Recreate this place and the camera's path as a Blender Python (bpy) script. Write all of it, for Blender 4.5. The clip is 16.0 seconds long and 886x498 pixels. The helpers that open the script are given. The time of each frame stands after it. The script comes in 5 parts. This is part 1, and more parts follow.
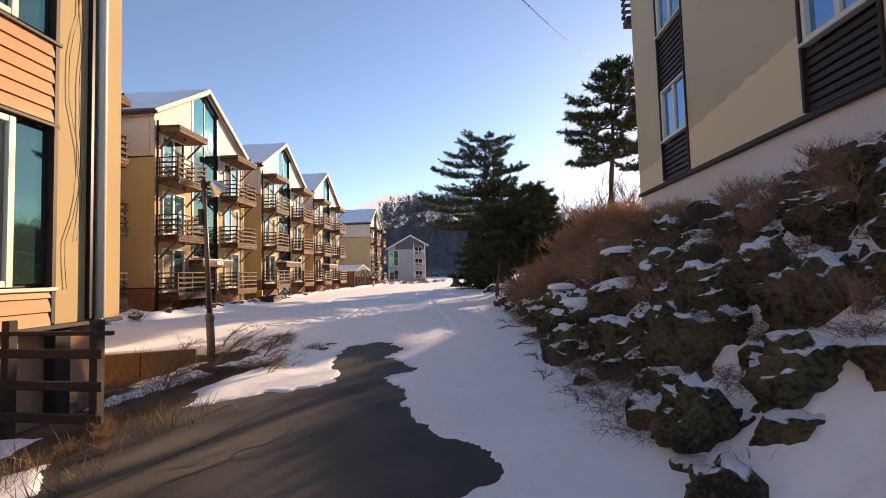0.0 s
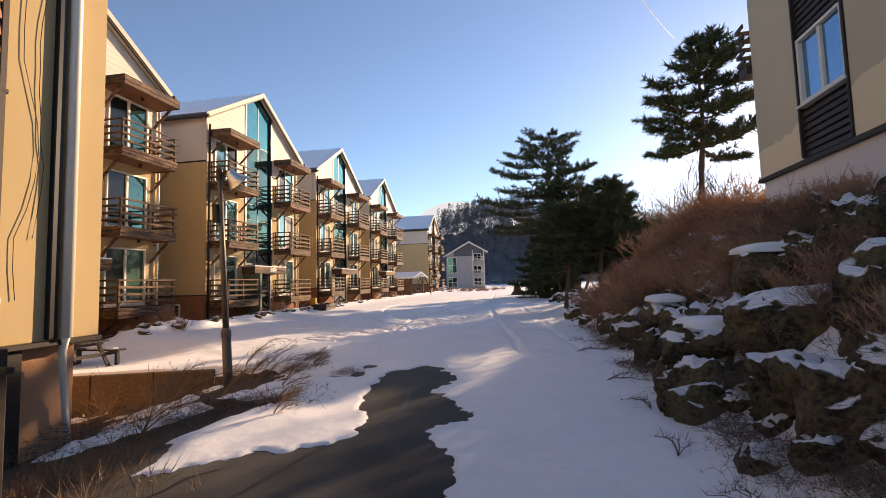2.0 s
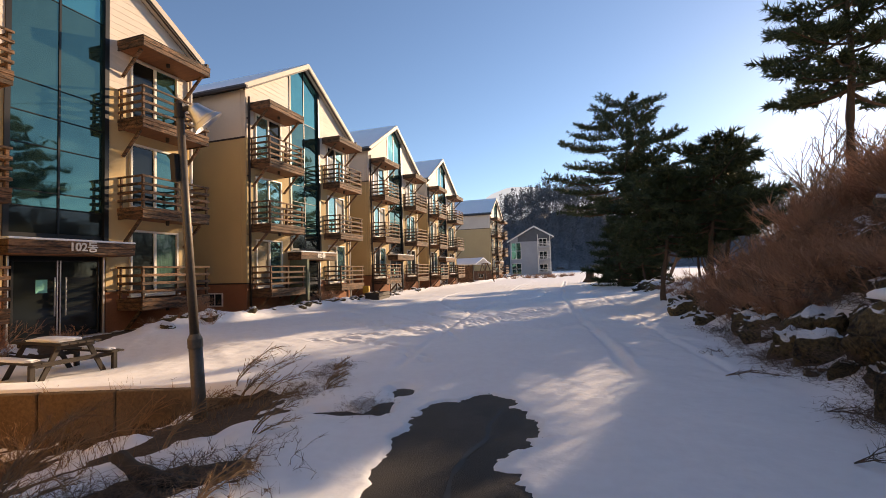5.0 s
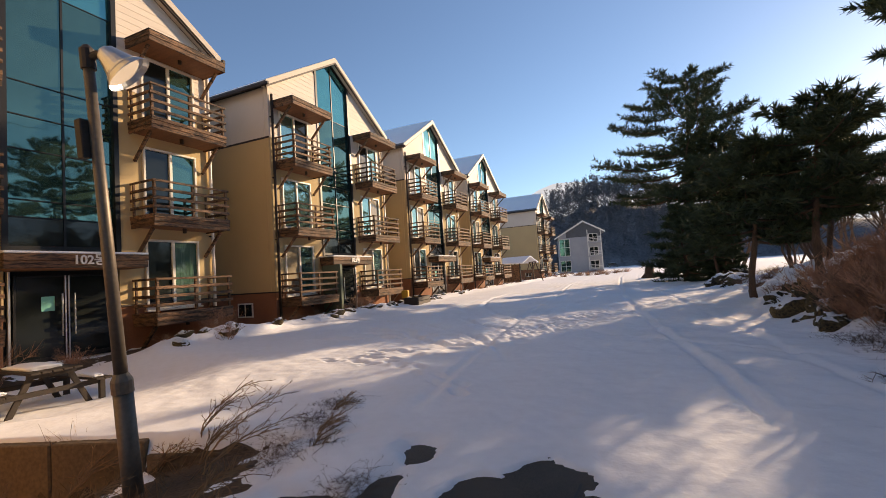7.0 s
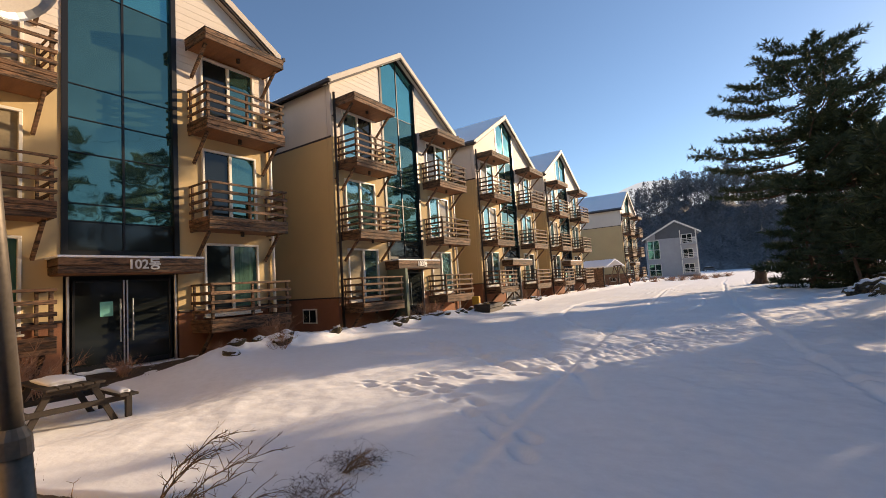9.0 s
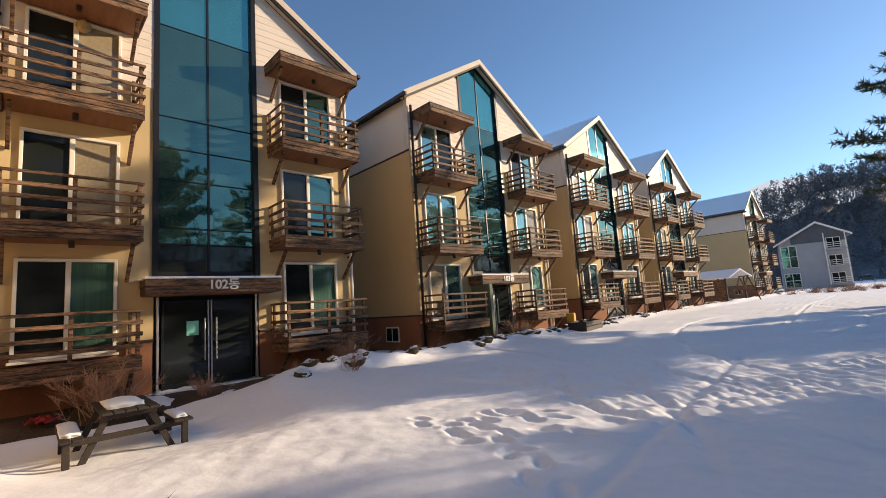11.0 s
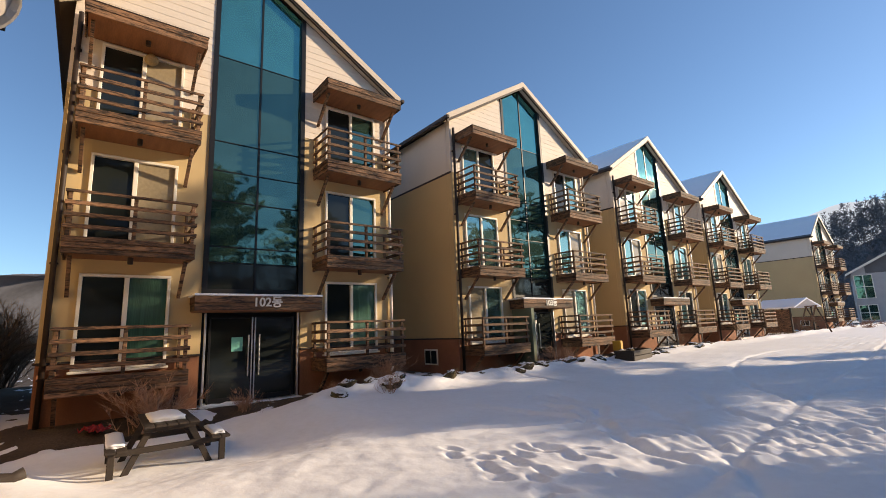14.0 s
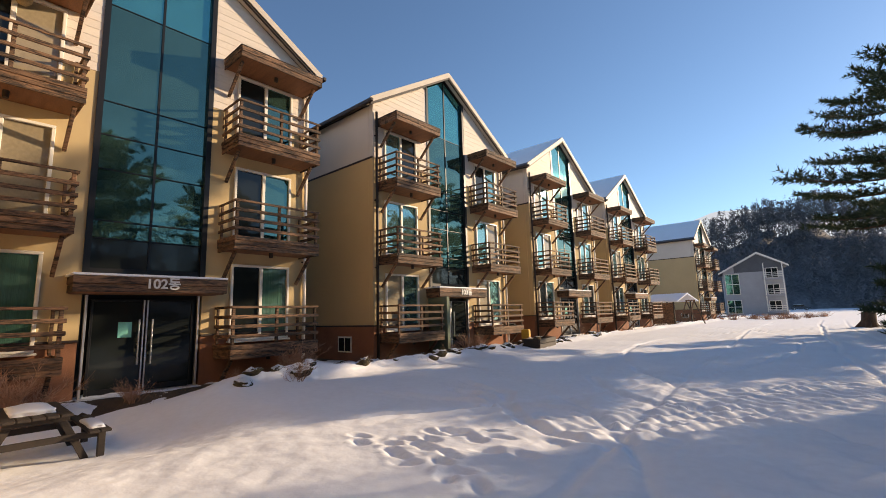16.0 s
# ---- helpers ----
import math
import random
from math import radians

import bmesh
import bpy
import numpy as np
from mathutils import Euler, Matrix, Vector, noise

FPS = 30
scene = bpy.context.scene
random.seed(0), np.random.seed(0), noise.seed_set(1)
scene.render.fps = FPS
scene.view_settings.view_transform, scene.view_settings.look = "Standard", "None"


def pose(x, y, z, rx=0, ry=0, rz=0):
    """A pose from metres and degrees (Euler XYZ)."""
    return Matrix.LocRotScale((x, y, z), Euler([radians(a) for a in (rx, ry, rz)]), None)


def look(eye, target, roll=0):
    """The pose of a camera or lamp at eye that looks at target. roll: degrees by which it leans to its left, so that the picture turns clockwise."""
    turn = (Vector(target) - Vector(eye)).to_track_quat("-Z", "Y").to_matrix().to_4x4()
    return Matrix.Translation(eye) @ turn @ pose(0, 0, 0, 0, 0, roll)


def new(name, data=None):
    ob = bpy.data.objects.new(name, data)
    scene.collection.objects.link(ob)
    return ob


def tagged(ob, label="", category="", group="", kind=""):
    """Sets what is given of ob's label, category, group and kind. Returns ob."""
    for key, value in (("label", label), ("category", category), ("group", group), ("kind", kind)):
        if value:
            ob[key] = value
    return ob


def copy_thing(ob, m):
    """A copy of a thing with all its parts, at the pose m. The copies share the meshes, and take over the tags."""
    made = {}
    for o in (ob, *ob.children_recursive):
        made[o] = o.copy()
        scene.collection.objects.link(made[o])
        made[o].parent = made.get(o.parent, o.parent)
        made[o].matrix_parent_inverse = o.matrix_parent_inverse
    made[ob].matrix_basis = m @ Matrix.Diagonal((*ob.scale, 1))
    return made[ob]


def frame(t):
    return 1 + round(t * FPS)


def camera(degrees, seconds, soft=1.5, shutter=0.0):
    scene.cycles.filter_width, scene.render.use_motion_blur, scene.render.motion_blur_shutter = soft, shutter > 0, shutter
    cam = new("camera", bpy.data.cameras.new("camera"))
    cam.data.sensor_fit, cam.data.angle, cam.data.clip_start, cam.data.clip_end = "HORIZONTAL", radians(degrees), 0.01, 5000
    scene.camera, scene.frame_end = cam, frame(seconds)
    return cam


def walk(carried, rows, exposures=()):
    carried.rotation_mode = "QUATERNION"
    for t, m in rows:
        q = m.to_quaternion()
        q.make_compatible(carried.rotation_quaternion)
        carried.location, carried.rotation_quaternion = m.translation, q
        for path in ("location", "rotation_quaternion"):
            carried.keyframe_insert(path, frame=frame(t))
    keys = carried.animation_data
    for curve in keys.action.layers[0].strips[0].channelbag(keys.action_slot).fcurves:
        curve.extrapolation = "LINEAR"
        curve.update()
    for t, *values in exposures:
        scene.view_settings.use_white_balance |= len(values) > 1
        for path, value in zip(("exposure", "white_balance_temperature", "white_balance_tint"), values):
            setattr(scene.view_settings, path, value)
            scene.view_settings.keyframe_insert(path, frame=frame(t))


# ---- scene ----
cam = camera(89.2, 16.0, soft=0.9)
METRES, EYE, TILT, LEAN, TURN = 9.9, 1.5, 0.0, 0.0, 0.0
ROWS = [
    (0.0, 0.0, 0.0, 0.0, 0.09, 3.09, 1.67),
    (0.5, 0.0007, 0.0477, 0.001, 2.2, 4.01, 1.89),
    (1.0, 0.0022, 0.1002, 0.0038, 3.54, 4.38, 2.08),
    (1.5, 0.0036, 0.1527, 0.0025, 6.18, 4.54, 1.75),
    (2.0, -0.0075, 0.2035, 0.0006, 7.62, 4.23, 1.57),
    (2.5, -0.0116, 0.2498, -0.0, 9.64, 3.74, 1.65),
    (3.0, -0.0213, 0.2973, -0.0019, 10.18, 2.73, 1.72),
    (3.5, -0.034, 0.3451, -0.0022, 10.17, 2.28, 1.94),
    (4.0, -0.0423, 0.3937, -0.0013, 12.01, 2.34, 1.84),
    (6.5, -0.0746, 0.6271, -0.0017, 19.56, 3.38, 3.04),
    (7.0, -0.0872, 0.6726, -0.0021, 21.57, 3.22, 3.78),
    (7.5, -0.0948, 0.7186, -0.004, 24.3, 2.76, 4.11),
    (8.0, -0.1074, 0.7579, -0.0044, 26.69, 3.27, 3.64),
    (8.5, -0.12, 0.7942, -0.0019, 29.07, 3.84, 3.52),
    (11.0, -0.1507, 0.9518, 0.0017, 43.97, 7.14, 4.07),
    (11.5, -0.151, 0.9641, 0.0041, 48.7, 8.03, 3.82),
    (12.0, -0.1491, 0.9694, 0.0059, 52.58, 9.3, 3.47),
    (12.5, -0.1498, 0.9697, 0.0066, 54.03, 10.39, 3.28),
    (13.0, -0.1507, 0.9676, 0.0067, 53.29, 10.69, 2.95),
    (13.5, -0.1512, 0.9664, 0.0064, 51.39, 10.65, 2.55),
    (14.0, -0.1518, 0.9667, 0.0054, 49.27, 10.14, 2.36),
    (14.5, -0.1518, 0.9685, 0.0049, 47.23, 9.45, 2.24),
    (15.0, -0.1521, 0.9697, 0.0044, 44.86, 8.86, 2.06),
    (15.5, -0.1522, 0.971, 0.0038, 42.06, 8.45, 1.92),
    (16.0, -0.152, 0.9725, 0.0035, 38.82, 8.31, 1.62),
]
walk(cam, [(t, pose(0, 0, EYE, TILT, LEAN, TURN) @ pose(METRES * x, METRES * y, METRES * z, 90 + pitch, roll, yaw)) for t, x, y, z, yaw, pitch, roll in ROWS],
     [(0.0, 0.95, 9400, 21.5), (4.0, 0.76, 9000, 17.5), (8.0, 0.66, 8900, 15), (12.0, 0.66, 7600, 10), (16.0, 0.66, 8200, 11.5)])

# ---- light ----
SUN_EL, SUN_AZ = radians(15.4), radians(30.7)      # azimuth from +y towards +x
world = bpy.data.worlds.new("world")
scene.world = world
world.use_nodes = True
wn = world.node_tree
wn.nodes.clear()
sky = wn.nodes.new("ShaderNodeTexSky")
sky.sky_type, sky.sun_disc = "NISHITA", False
sky.sun_elevation, sky.sun_rotation = SUN_EL, SUN_AZ
sky.altitude, sky.air_density, sky.dust_density, sky.ozone_density = 300, 0.9, 0.17, 5.0
bg = wn.nodes.new("ShaderNodeBackground")
bg.inputs["Strength"].default_value = 0.143
wout = wn.nodes.new("ShaderNodeOutputWorld")
wn.links.new(sky.outputs[0], bg.inputs[0])
wn.links.new(bg.outputs[0], wout.inputs[0])
sun_data = bpy.data.lights.new("sun", "SUN")
sun_data.energy, sun_data.angle, sun_data.color = 4.4, radians(0.6), (1.0, 0.85, 0.68)
sun_way = Vector((math.sin(SUN_AZ) * math.cos(SUN_EL), math.cos(SUN_AZ) * math.cos(SUN_EL), math.sin(SUN_EL)))
sun = new("sun", sun_data)
sun.matrix_world = look(sun_way * 80, (0, 0, 0))


# ---- materials ----
def mat(name, base, rough=0.7, var=0.25, scale=3.0, grain=40.0, bump=0.15, metal=0.0, stretch=(1, 1, 1), tint=None, obvar=0.0, ior=1.45, depth=0.01, hard=0.35):
    """A painted, wooden or mineral surface: two scales of noise on colour, fine relief."""
    m = bpy.data.materials.new(name)
    m.use_nodes = True
    t = m.node_tree
    n, k = t.nodes, t.links
    p = n["Principled BSDF"]
    p.inputs["Roughness"].default_value, p.inputs["Metallic"].default_value, p.inputs["IOR"].default_value = rough, metal, ior
    co = n.new("ShaderNodeTexCoord")
    mp = n.new("ShaderNodeMapping")
    mp.inputs["Scale"].default_value = stretch
    k.new(co.outputs["Object"], mp.inputs["Vector"])
    info = n.new("ShaderNodeObjectInfo")
    off = n.new("ShaderNodeVectorMath")
    off.operation = "ADD"
    mul = n.new("ShaderNodeMath")
    mul.operation = "MULTIPLY"
    mul.inputs[1].default_value = 37.0
    k.new(info.outputs["Random"], mul.inputs[0])
    k.new(mp.outputs[0], off.inputs[0])
    k.new(mul.outputs[0], off.inputs[1])
    big, fine = n.new("ShaderNodeTexNoise"), n.new("ShaderNodeTexNoise")
    big.inputs["Scale"].default_value, big.inputs["Detail"].default_value = scale, 5
    fine.inputs["Scale"].default_value, fine.inputs["Detail"].default_value = grain, 4
    for a in (big, fine):
        k.new(off.outputs[0], a.inputs["Vector"])
    add = n.new("ShaderNodeMath")
    add.operation = "ADD"
    k.new(big.outputs[0], add.inputs[0])
    k.new(fine.outputs[0], add.inputs[1])
    ramp = n.new("ShaderNodeMapRange")
    ramp.inputs["From Min"].default_value, ramp.inputs["From Max"].default_value = 1 - hard, 1 + hard
    k.new(add.outputs[0], ramp.inputs["Value"])
    mix = n.new("ShaderNodeMix")
    mix.data_type = "RGBA"
    lo = [c * (1 - var) for c in base] if tint is None else list(tint)
    hi = [min(1, c * (1 + var * 0.6)) for c in base]
    mix.inputs["A"].default_value, mix.inputs["B"].default_value = (*lo, 1), (*hi, 1)
    k.new(ramp.outputs[0], mix.inputs["Factor"])
    last = mix.outputs["Result"]
    if obvar:
        hsv = n.new("ShaderNodeHueSaturation")
        mr = n.new("ShaderNodeMapRange")
        mr.inputs["To Min"].default_value, mr.inputs["To Max"].default_value = 1 - obvar, 1 + obvar
        k.new(info.outputs["Random"], mr.inputs["Value"])
        k.new(mr.outputs[0], hsv.inputs["Value"])
        k.new(last, hsv.inputs["Color"])
        last = hsv.outputs[0]
    k.new(last, p.inputs["Base Color"])
    if bump:
        b = n.new("ShaderNodeBump")
        b.inputs["Strength"].default_value, b.inputs["Distance"].default_value = bump, depth
        k.new(add.outputs[0], b.inputs["Height"])
        k.new(b.outputs[0], p.inputs["Normal"])
    return m


def snowy(name, base, tint, amount=0.55, moss=None, scale=1.2):
    """Stone or bark with snow lying on what faces up."""
    m = mat(name, base, 0.9, tint=tint, scale=scale * 1.8, grain=17, bump=1.0, depth=0.06, hard=0.2)
    t = m.node_tree
    n, k = t.nodes, t.links
    p = n["Principled BSDF"]
    old = p.inputs["Base Color"].links[0].from_socket
    geo = n.new("ShaderNodeNewGeometry")
    sep = n.new("ShaderNodeSeparateXYZ")
    k.new(geo.outputs["Normal"], sep.inputs[0])
    no = n.new("ShaderNodeTexNoise")
    no.inputs["Scale"].default_value, no.inputs["Detail"].default_value = 2.4, 7
    k.new(geo.outputs["Position"], no.inputs["Vector"])
    ad = n.new("ShaderNodeMath")
    ad.operation = "MULTIPLY_ADD"
    ad.inputs[1].default_value = 1.1
    k.new(no.outputs[0], ad.inputs[0])
    k.new(sep.outputs["Z"], ad.inputs[2])
    mr = n.new("ShaderNodeMapRange")
    mr.inputs["From Min"].default_value, mr.inputs["From Max"].default_value = 0.75 + amount, 0.82 + amount
    k.new(ad.outputs[0], mr.inputs["Value"])
    mx = n.new("ShaderNodeMix")
    mx.data_type = "RGBA"
    k.new(mr.outputs[0], mx.inputs["Factor"])
    k.new(old, mx.inputs["A"])
    mx.inputs["B"].default_value = (0.82, 0.84, 0.88, 1)
    k.new(mx.outputs["Result"], p.inputs["Base Color"])
    return m


def glass_mat(name, tint, metal, rough=0.03):
    m = mat(name, tint, rough, var=0.12, scale=0.5, grain=2.0, bump=0.12, metal=metal, depth=0.004)
    t = m.node_tree
    co, no, b = t.nodes.new("ShaderNodeTexCoord"), t.nodes.new("ShaderNodeTexNoise"), t.nodes.new("ShaderNodeBump")
    no.inputs["Scale"].default_value, no.inputs["Detail"].default_value = 1.3, 2
    b.inputs["Strength"].default_value, b.inputs["Distance"].default_value = 0.35, 0.02
    t.links.new(co.outputs["Object"], no.inputs["Vector"])
    t.links.new(no.outputs[0], b.inputs["Height"])
    t.links.new(b.outputs[0], t.nodes["Principled BSDF"].inputs["Normal"])
    return m


STUCCO = mat("yellow_stucco", (0.51, 0.375, 0.20), 0.9, 0.10, 0.6, 90, 0.25, depth=0.004)
def paler_below(name, upper, lower):
    """Plaster colour that turns paler below a ragged line near the wall's foot."""
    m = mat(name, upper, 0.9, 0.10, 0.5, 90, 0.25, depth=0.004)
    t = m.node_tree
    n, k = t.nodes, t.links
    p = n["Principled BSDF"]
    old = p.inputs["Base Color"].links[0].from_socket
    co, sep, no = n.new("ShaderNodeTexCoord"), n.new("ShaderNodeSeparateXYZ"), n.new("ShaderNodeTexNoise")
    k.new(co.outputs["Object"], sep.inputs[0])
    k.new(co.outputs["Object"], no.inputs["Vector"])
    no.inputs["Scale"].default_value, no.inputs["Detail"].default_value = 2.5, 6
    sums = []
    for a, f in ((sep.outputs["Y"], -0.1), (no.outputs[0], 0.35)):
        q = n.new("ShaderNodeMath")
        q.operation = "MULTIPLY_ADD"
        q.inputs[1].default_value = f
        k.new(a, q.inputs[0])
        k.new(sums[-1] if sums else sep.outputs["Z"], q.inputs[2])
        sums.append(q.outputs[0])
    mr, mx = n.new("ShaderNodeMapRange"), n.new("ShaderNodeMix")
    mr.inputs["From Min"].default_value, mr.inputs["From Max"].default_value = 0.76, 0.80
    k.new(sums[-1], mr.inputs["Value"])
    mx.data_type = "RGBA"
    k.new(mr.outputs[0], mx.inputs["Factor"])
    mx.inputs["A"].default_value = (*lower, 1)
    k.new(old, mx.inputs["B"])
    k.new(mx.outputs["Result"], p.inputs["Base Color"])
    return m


BANK_WALL = paler_below("olive_render_with_pale_foot", (0.58, 0.51, 0.355), (0.82, 0.68, 0.46))
STONE_RED = mat("reddish_base_render", (0.27, 0.115, 0.062), 0.9, 0.35, 1.2, 50, 0.4, depth=0.006)
SIDING = mat("cream_siding", (0.65, 0.565, 0.48), 0.65, 0.10, 1.0, 60, 0.1, obvar=0.05, stretch=(1, 0.2, 1))
PANEL = mat("cream_side_panel", (0.60, 0.535, 0.465), 0.7, 0.10, 0.7, 60, 0.1)
ORANGE = mat("orange_stained_siding", (0.56, 0.255, 0.11), 0.6, 0.25, 2.0, 30, 0.2, stretch=(3, 0.25, 3), obvar=0.08)
WOOD = mat("weathered_brown_wood", (0.175, 0.094, 0.052), 0.8, 0.3, 3.0, 13, 0.6, stretch=(1.2, 0.6, 4.5), tint=(0.026, 0.017, 0.012), obvar=0.35, depth=0.01, hard=0.16)
WOOD_SOFFIT = mat("reddish_wood_soffit", (0.26, 0.11, 0.05), 0.7, 0.3, 2.0, 20, 0.2, stretch=(0.5, 4, 1))
WOOD_DARK = mat("dark_stained_wood", (0.034, 0.024, 0.018), 0.7, 0.4, 3.0, 22, 0.3, stretch=(1.5, 0.5, 6), obvar=0.15, depth=0.006)
SLAT_DARK = mat("dark_brown_slat_wood", (0.045, 0.026, 0.018), 0.6, 0.3, 3.0, 22, 0.2, stretch=(3, 0.4, 3))
FRAME_WHITE = mat("white_plastic_frame", (0.74, 0.70, 0.62), 0.4, 0.06, 2, 40, 0.0)
FRAME_DARK = mat("dark_metal_frame", (0.015, 0.015, 0.016), 0.4, 0.2, 2, 40, 0.0, metal=0.3)
TRIM_CREAM = mat("cream_roof_trim", (0.55, 0.47, 0.38), 0.6, 0.1, 2, 40, 0.05)
TRIM_DARK = mat("dark_brown_trim", (0.03, 0.018, 0.013), 0.6, 0.3, 3, 30, 0.1)
ALU = mat("brushed_aluminium", (0.62, 0.62, 0.62), 0.35, 0.08, 3, 60, 0.03, metal=0.9)
GALV = mat("weathered_grey_steel", (0.14, 0.115, 0.092), 0.5, 0.25, 3, 30, 0.1, metal=0.5)
CONCRETE = mat("whitish_concrete", (0.74, 0.71, 0.69), 0.9, 0.14, 0.8, 30, 0.3, depth=0.006)
TAN_WALL = mat("tan_concrete_kerb", (0.17, 0.12, 0.072), 0.95, 0.25, 1.2, 25, 0.6, tint=(0.09, 0.062, 0.04))
GLASS_TEAL = glass_mat("teal_coated_glass", (0.088, 0.195, 0.165), 0.8)
# Same teal glass, tinted brighter to paint the sky's reflection into the top panes.
GLASS_TOP = glass_mat("teal_glass_bright_sky", (0.09, 0.36, 0.35), 0.8)
GLASS_DARK = glass_mat("dark_window_glass", (0.016, 0.020, 0.019), 0.1, 0.06)
# Paler copy of the window glass; bright sky reflection painted into its tint.
GLASS_SKY_BRIGHT = glass_mat("window_glass_sky_bright", (0.20, 0.37, 0.345), 0.8)
GLASS_BLUE = glass_mat("blue_window_glass", (0.16, 0.34, 0.50), 0.8)
CURTAIN_GREEN = mat("green_curtain", (0.03, 0.10, 0.07), 0.9, 0.3, 2, 12, 0.5, stretch=(1, 6, 0.1), depth=0.03)
CURTAIN_BEIGE = mat("beige_blind", (0.27, 0.215, 0.135), 0.8, 0.2, 1, 14, 0.2)
for c in (CURTAIN_BEIGE, CURTAIN_GREEN):
    c.node_tree.nodes["Principled BSDF"].inputs["Coat Weight"].default_value = 1.0
SNOW = mat("snow", (0.87, 0.87, 0.89), 0.75, 0.05, 1.1, 9, 0.22, depth=0.03)
SNOW_ROOF = mat("roof_snow", (0.84, 0.86, 0.90), 0.8, 0.04, 1.2, 26, 0.2, depth=0.02)
ROOF_TILE = mat("grey_roof_shingle", (0.10, 0.11, 0.13), 0.8, 0.3, 3, 30, 0.3)
ASPHALT = mat("wet_asphalt_and_soil", (0.085, 0.070, 0.055), 0.75, 0.3, 0.8, 130, 0.5, depth=0.012, tint=(0.013, 0.011, 0.010), hard=0.2)
SOIL = mat("dry_grass_soil", (0.095, 0.062, 0.038), 0.95, 0.6, 1.5, 30, 0.8, depth=0.03)
ROCK = snowy("dark_mossy_rock", (0.125, 0.092, 0.042), (0.018, 0.013, 0.008), 0.50)
BARK = mat("pine_bark", (0.12, 0.075, 0.05), 0.95, 0.45, 6, 30, 0.8, stretch=(1, 1, 0.3), depth=0.02)
NEEDLE = mat("pine_needles", (0.055, 0.075, 0.032), 0.7, 0.45, 1.0, 9, 0.0)
TWIG = mat("dry_brown_twigs", (0.40, 0.225, 0.145), 0.9, 0.4, 1.0, 14, 0.0, obvar=0.25)
TWIG_DARK = mat("dark_bare_twigs", (0.15, 0.10, 0.072), 0.9, 0.4, 1.0, 14, 0.0, obvar=0.25)
STRAW = mat("dry_straw_grass", (0.27, 0.165, 0.09), 0.9, 0.35, 1.0, 14, 0.0, obvar=0.2)
WIRE = mat("black_cable", (0.02, 0.02, 0.02), 0.6, 0.1, 3, 30, 0.0)
SIGN_WHITE = mat("pale_lettering", (0.72, 0.70, 0.66), 0.5, 0.05, 3, 30, 0.0)
NOTICE = mat("green_notice_paper", (0.20, 0.60, 0.48), 0.7, 0.05, 3, 30, 0.0)
# Dark woods lifted to grey-blue, so distance haze is painted into the colour.
WOODS = mat("hazed_leafless_woods", (0.17, 0.173, 0.19), 1.0, 0.5, 0.15, 1.2, 0.0)


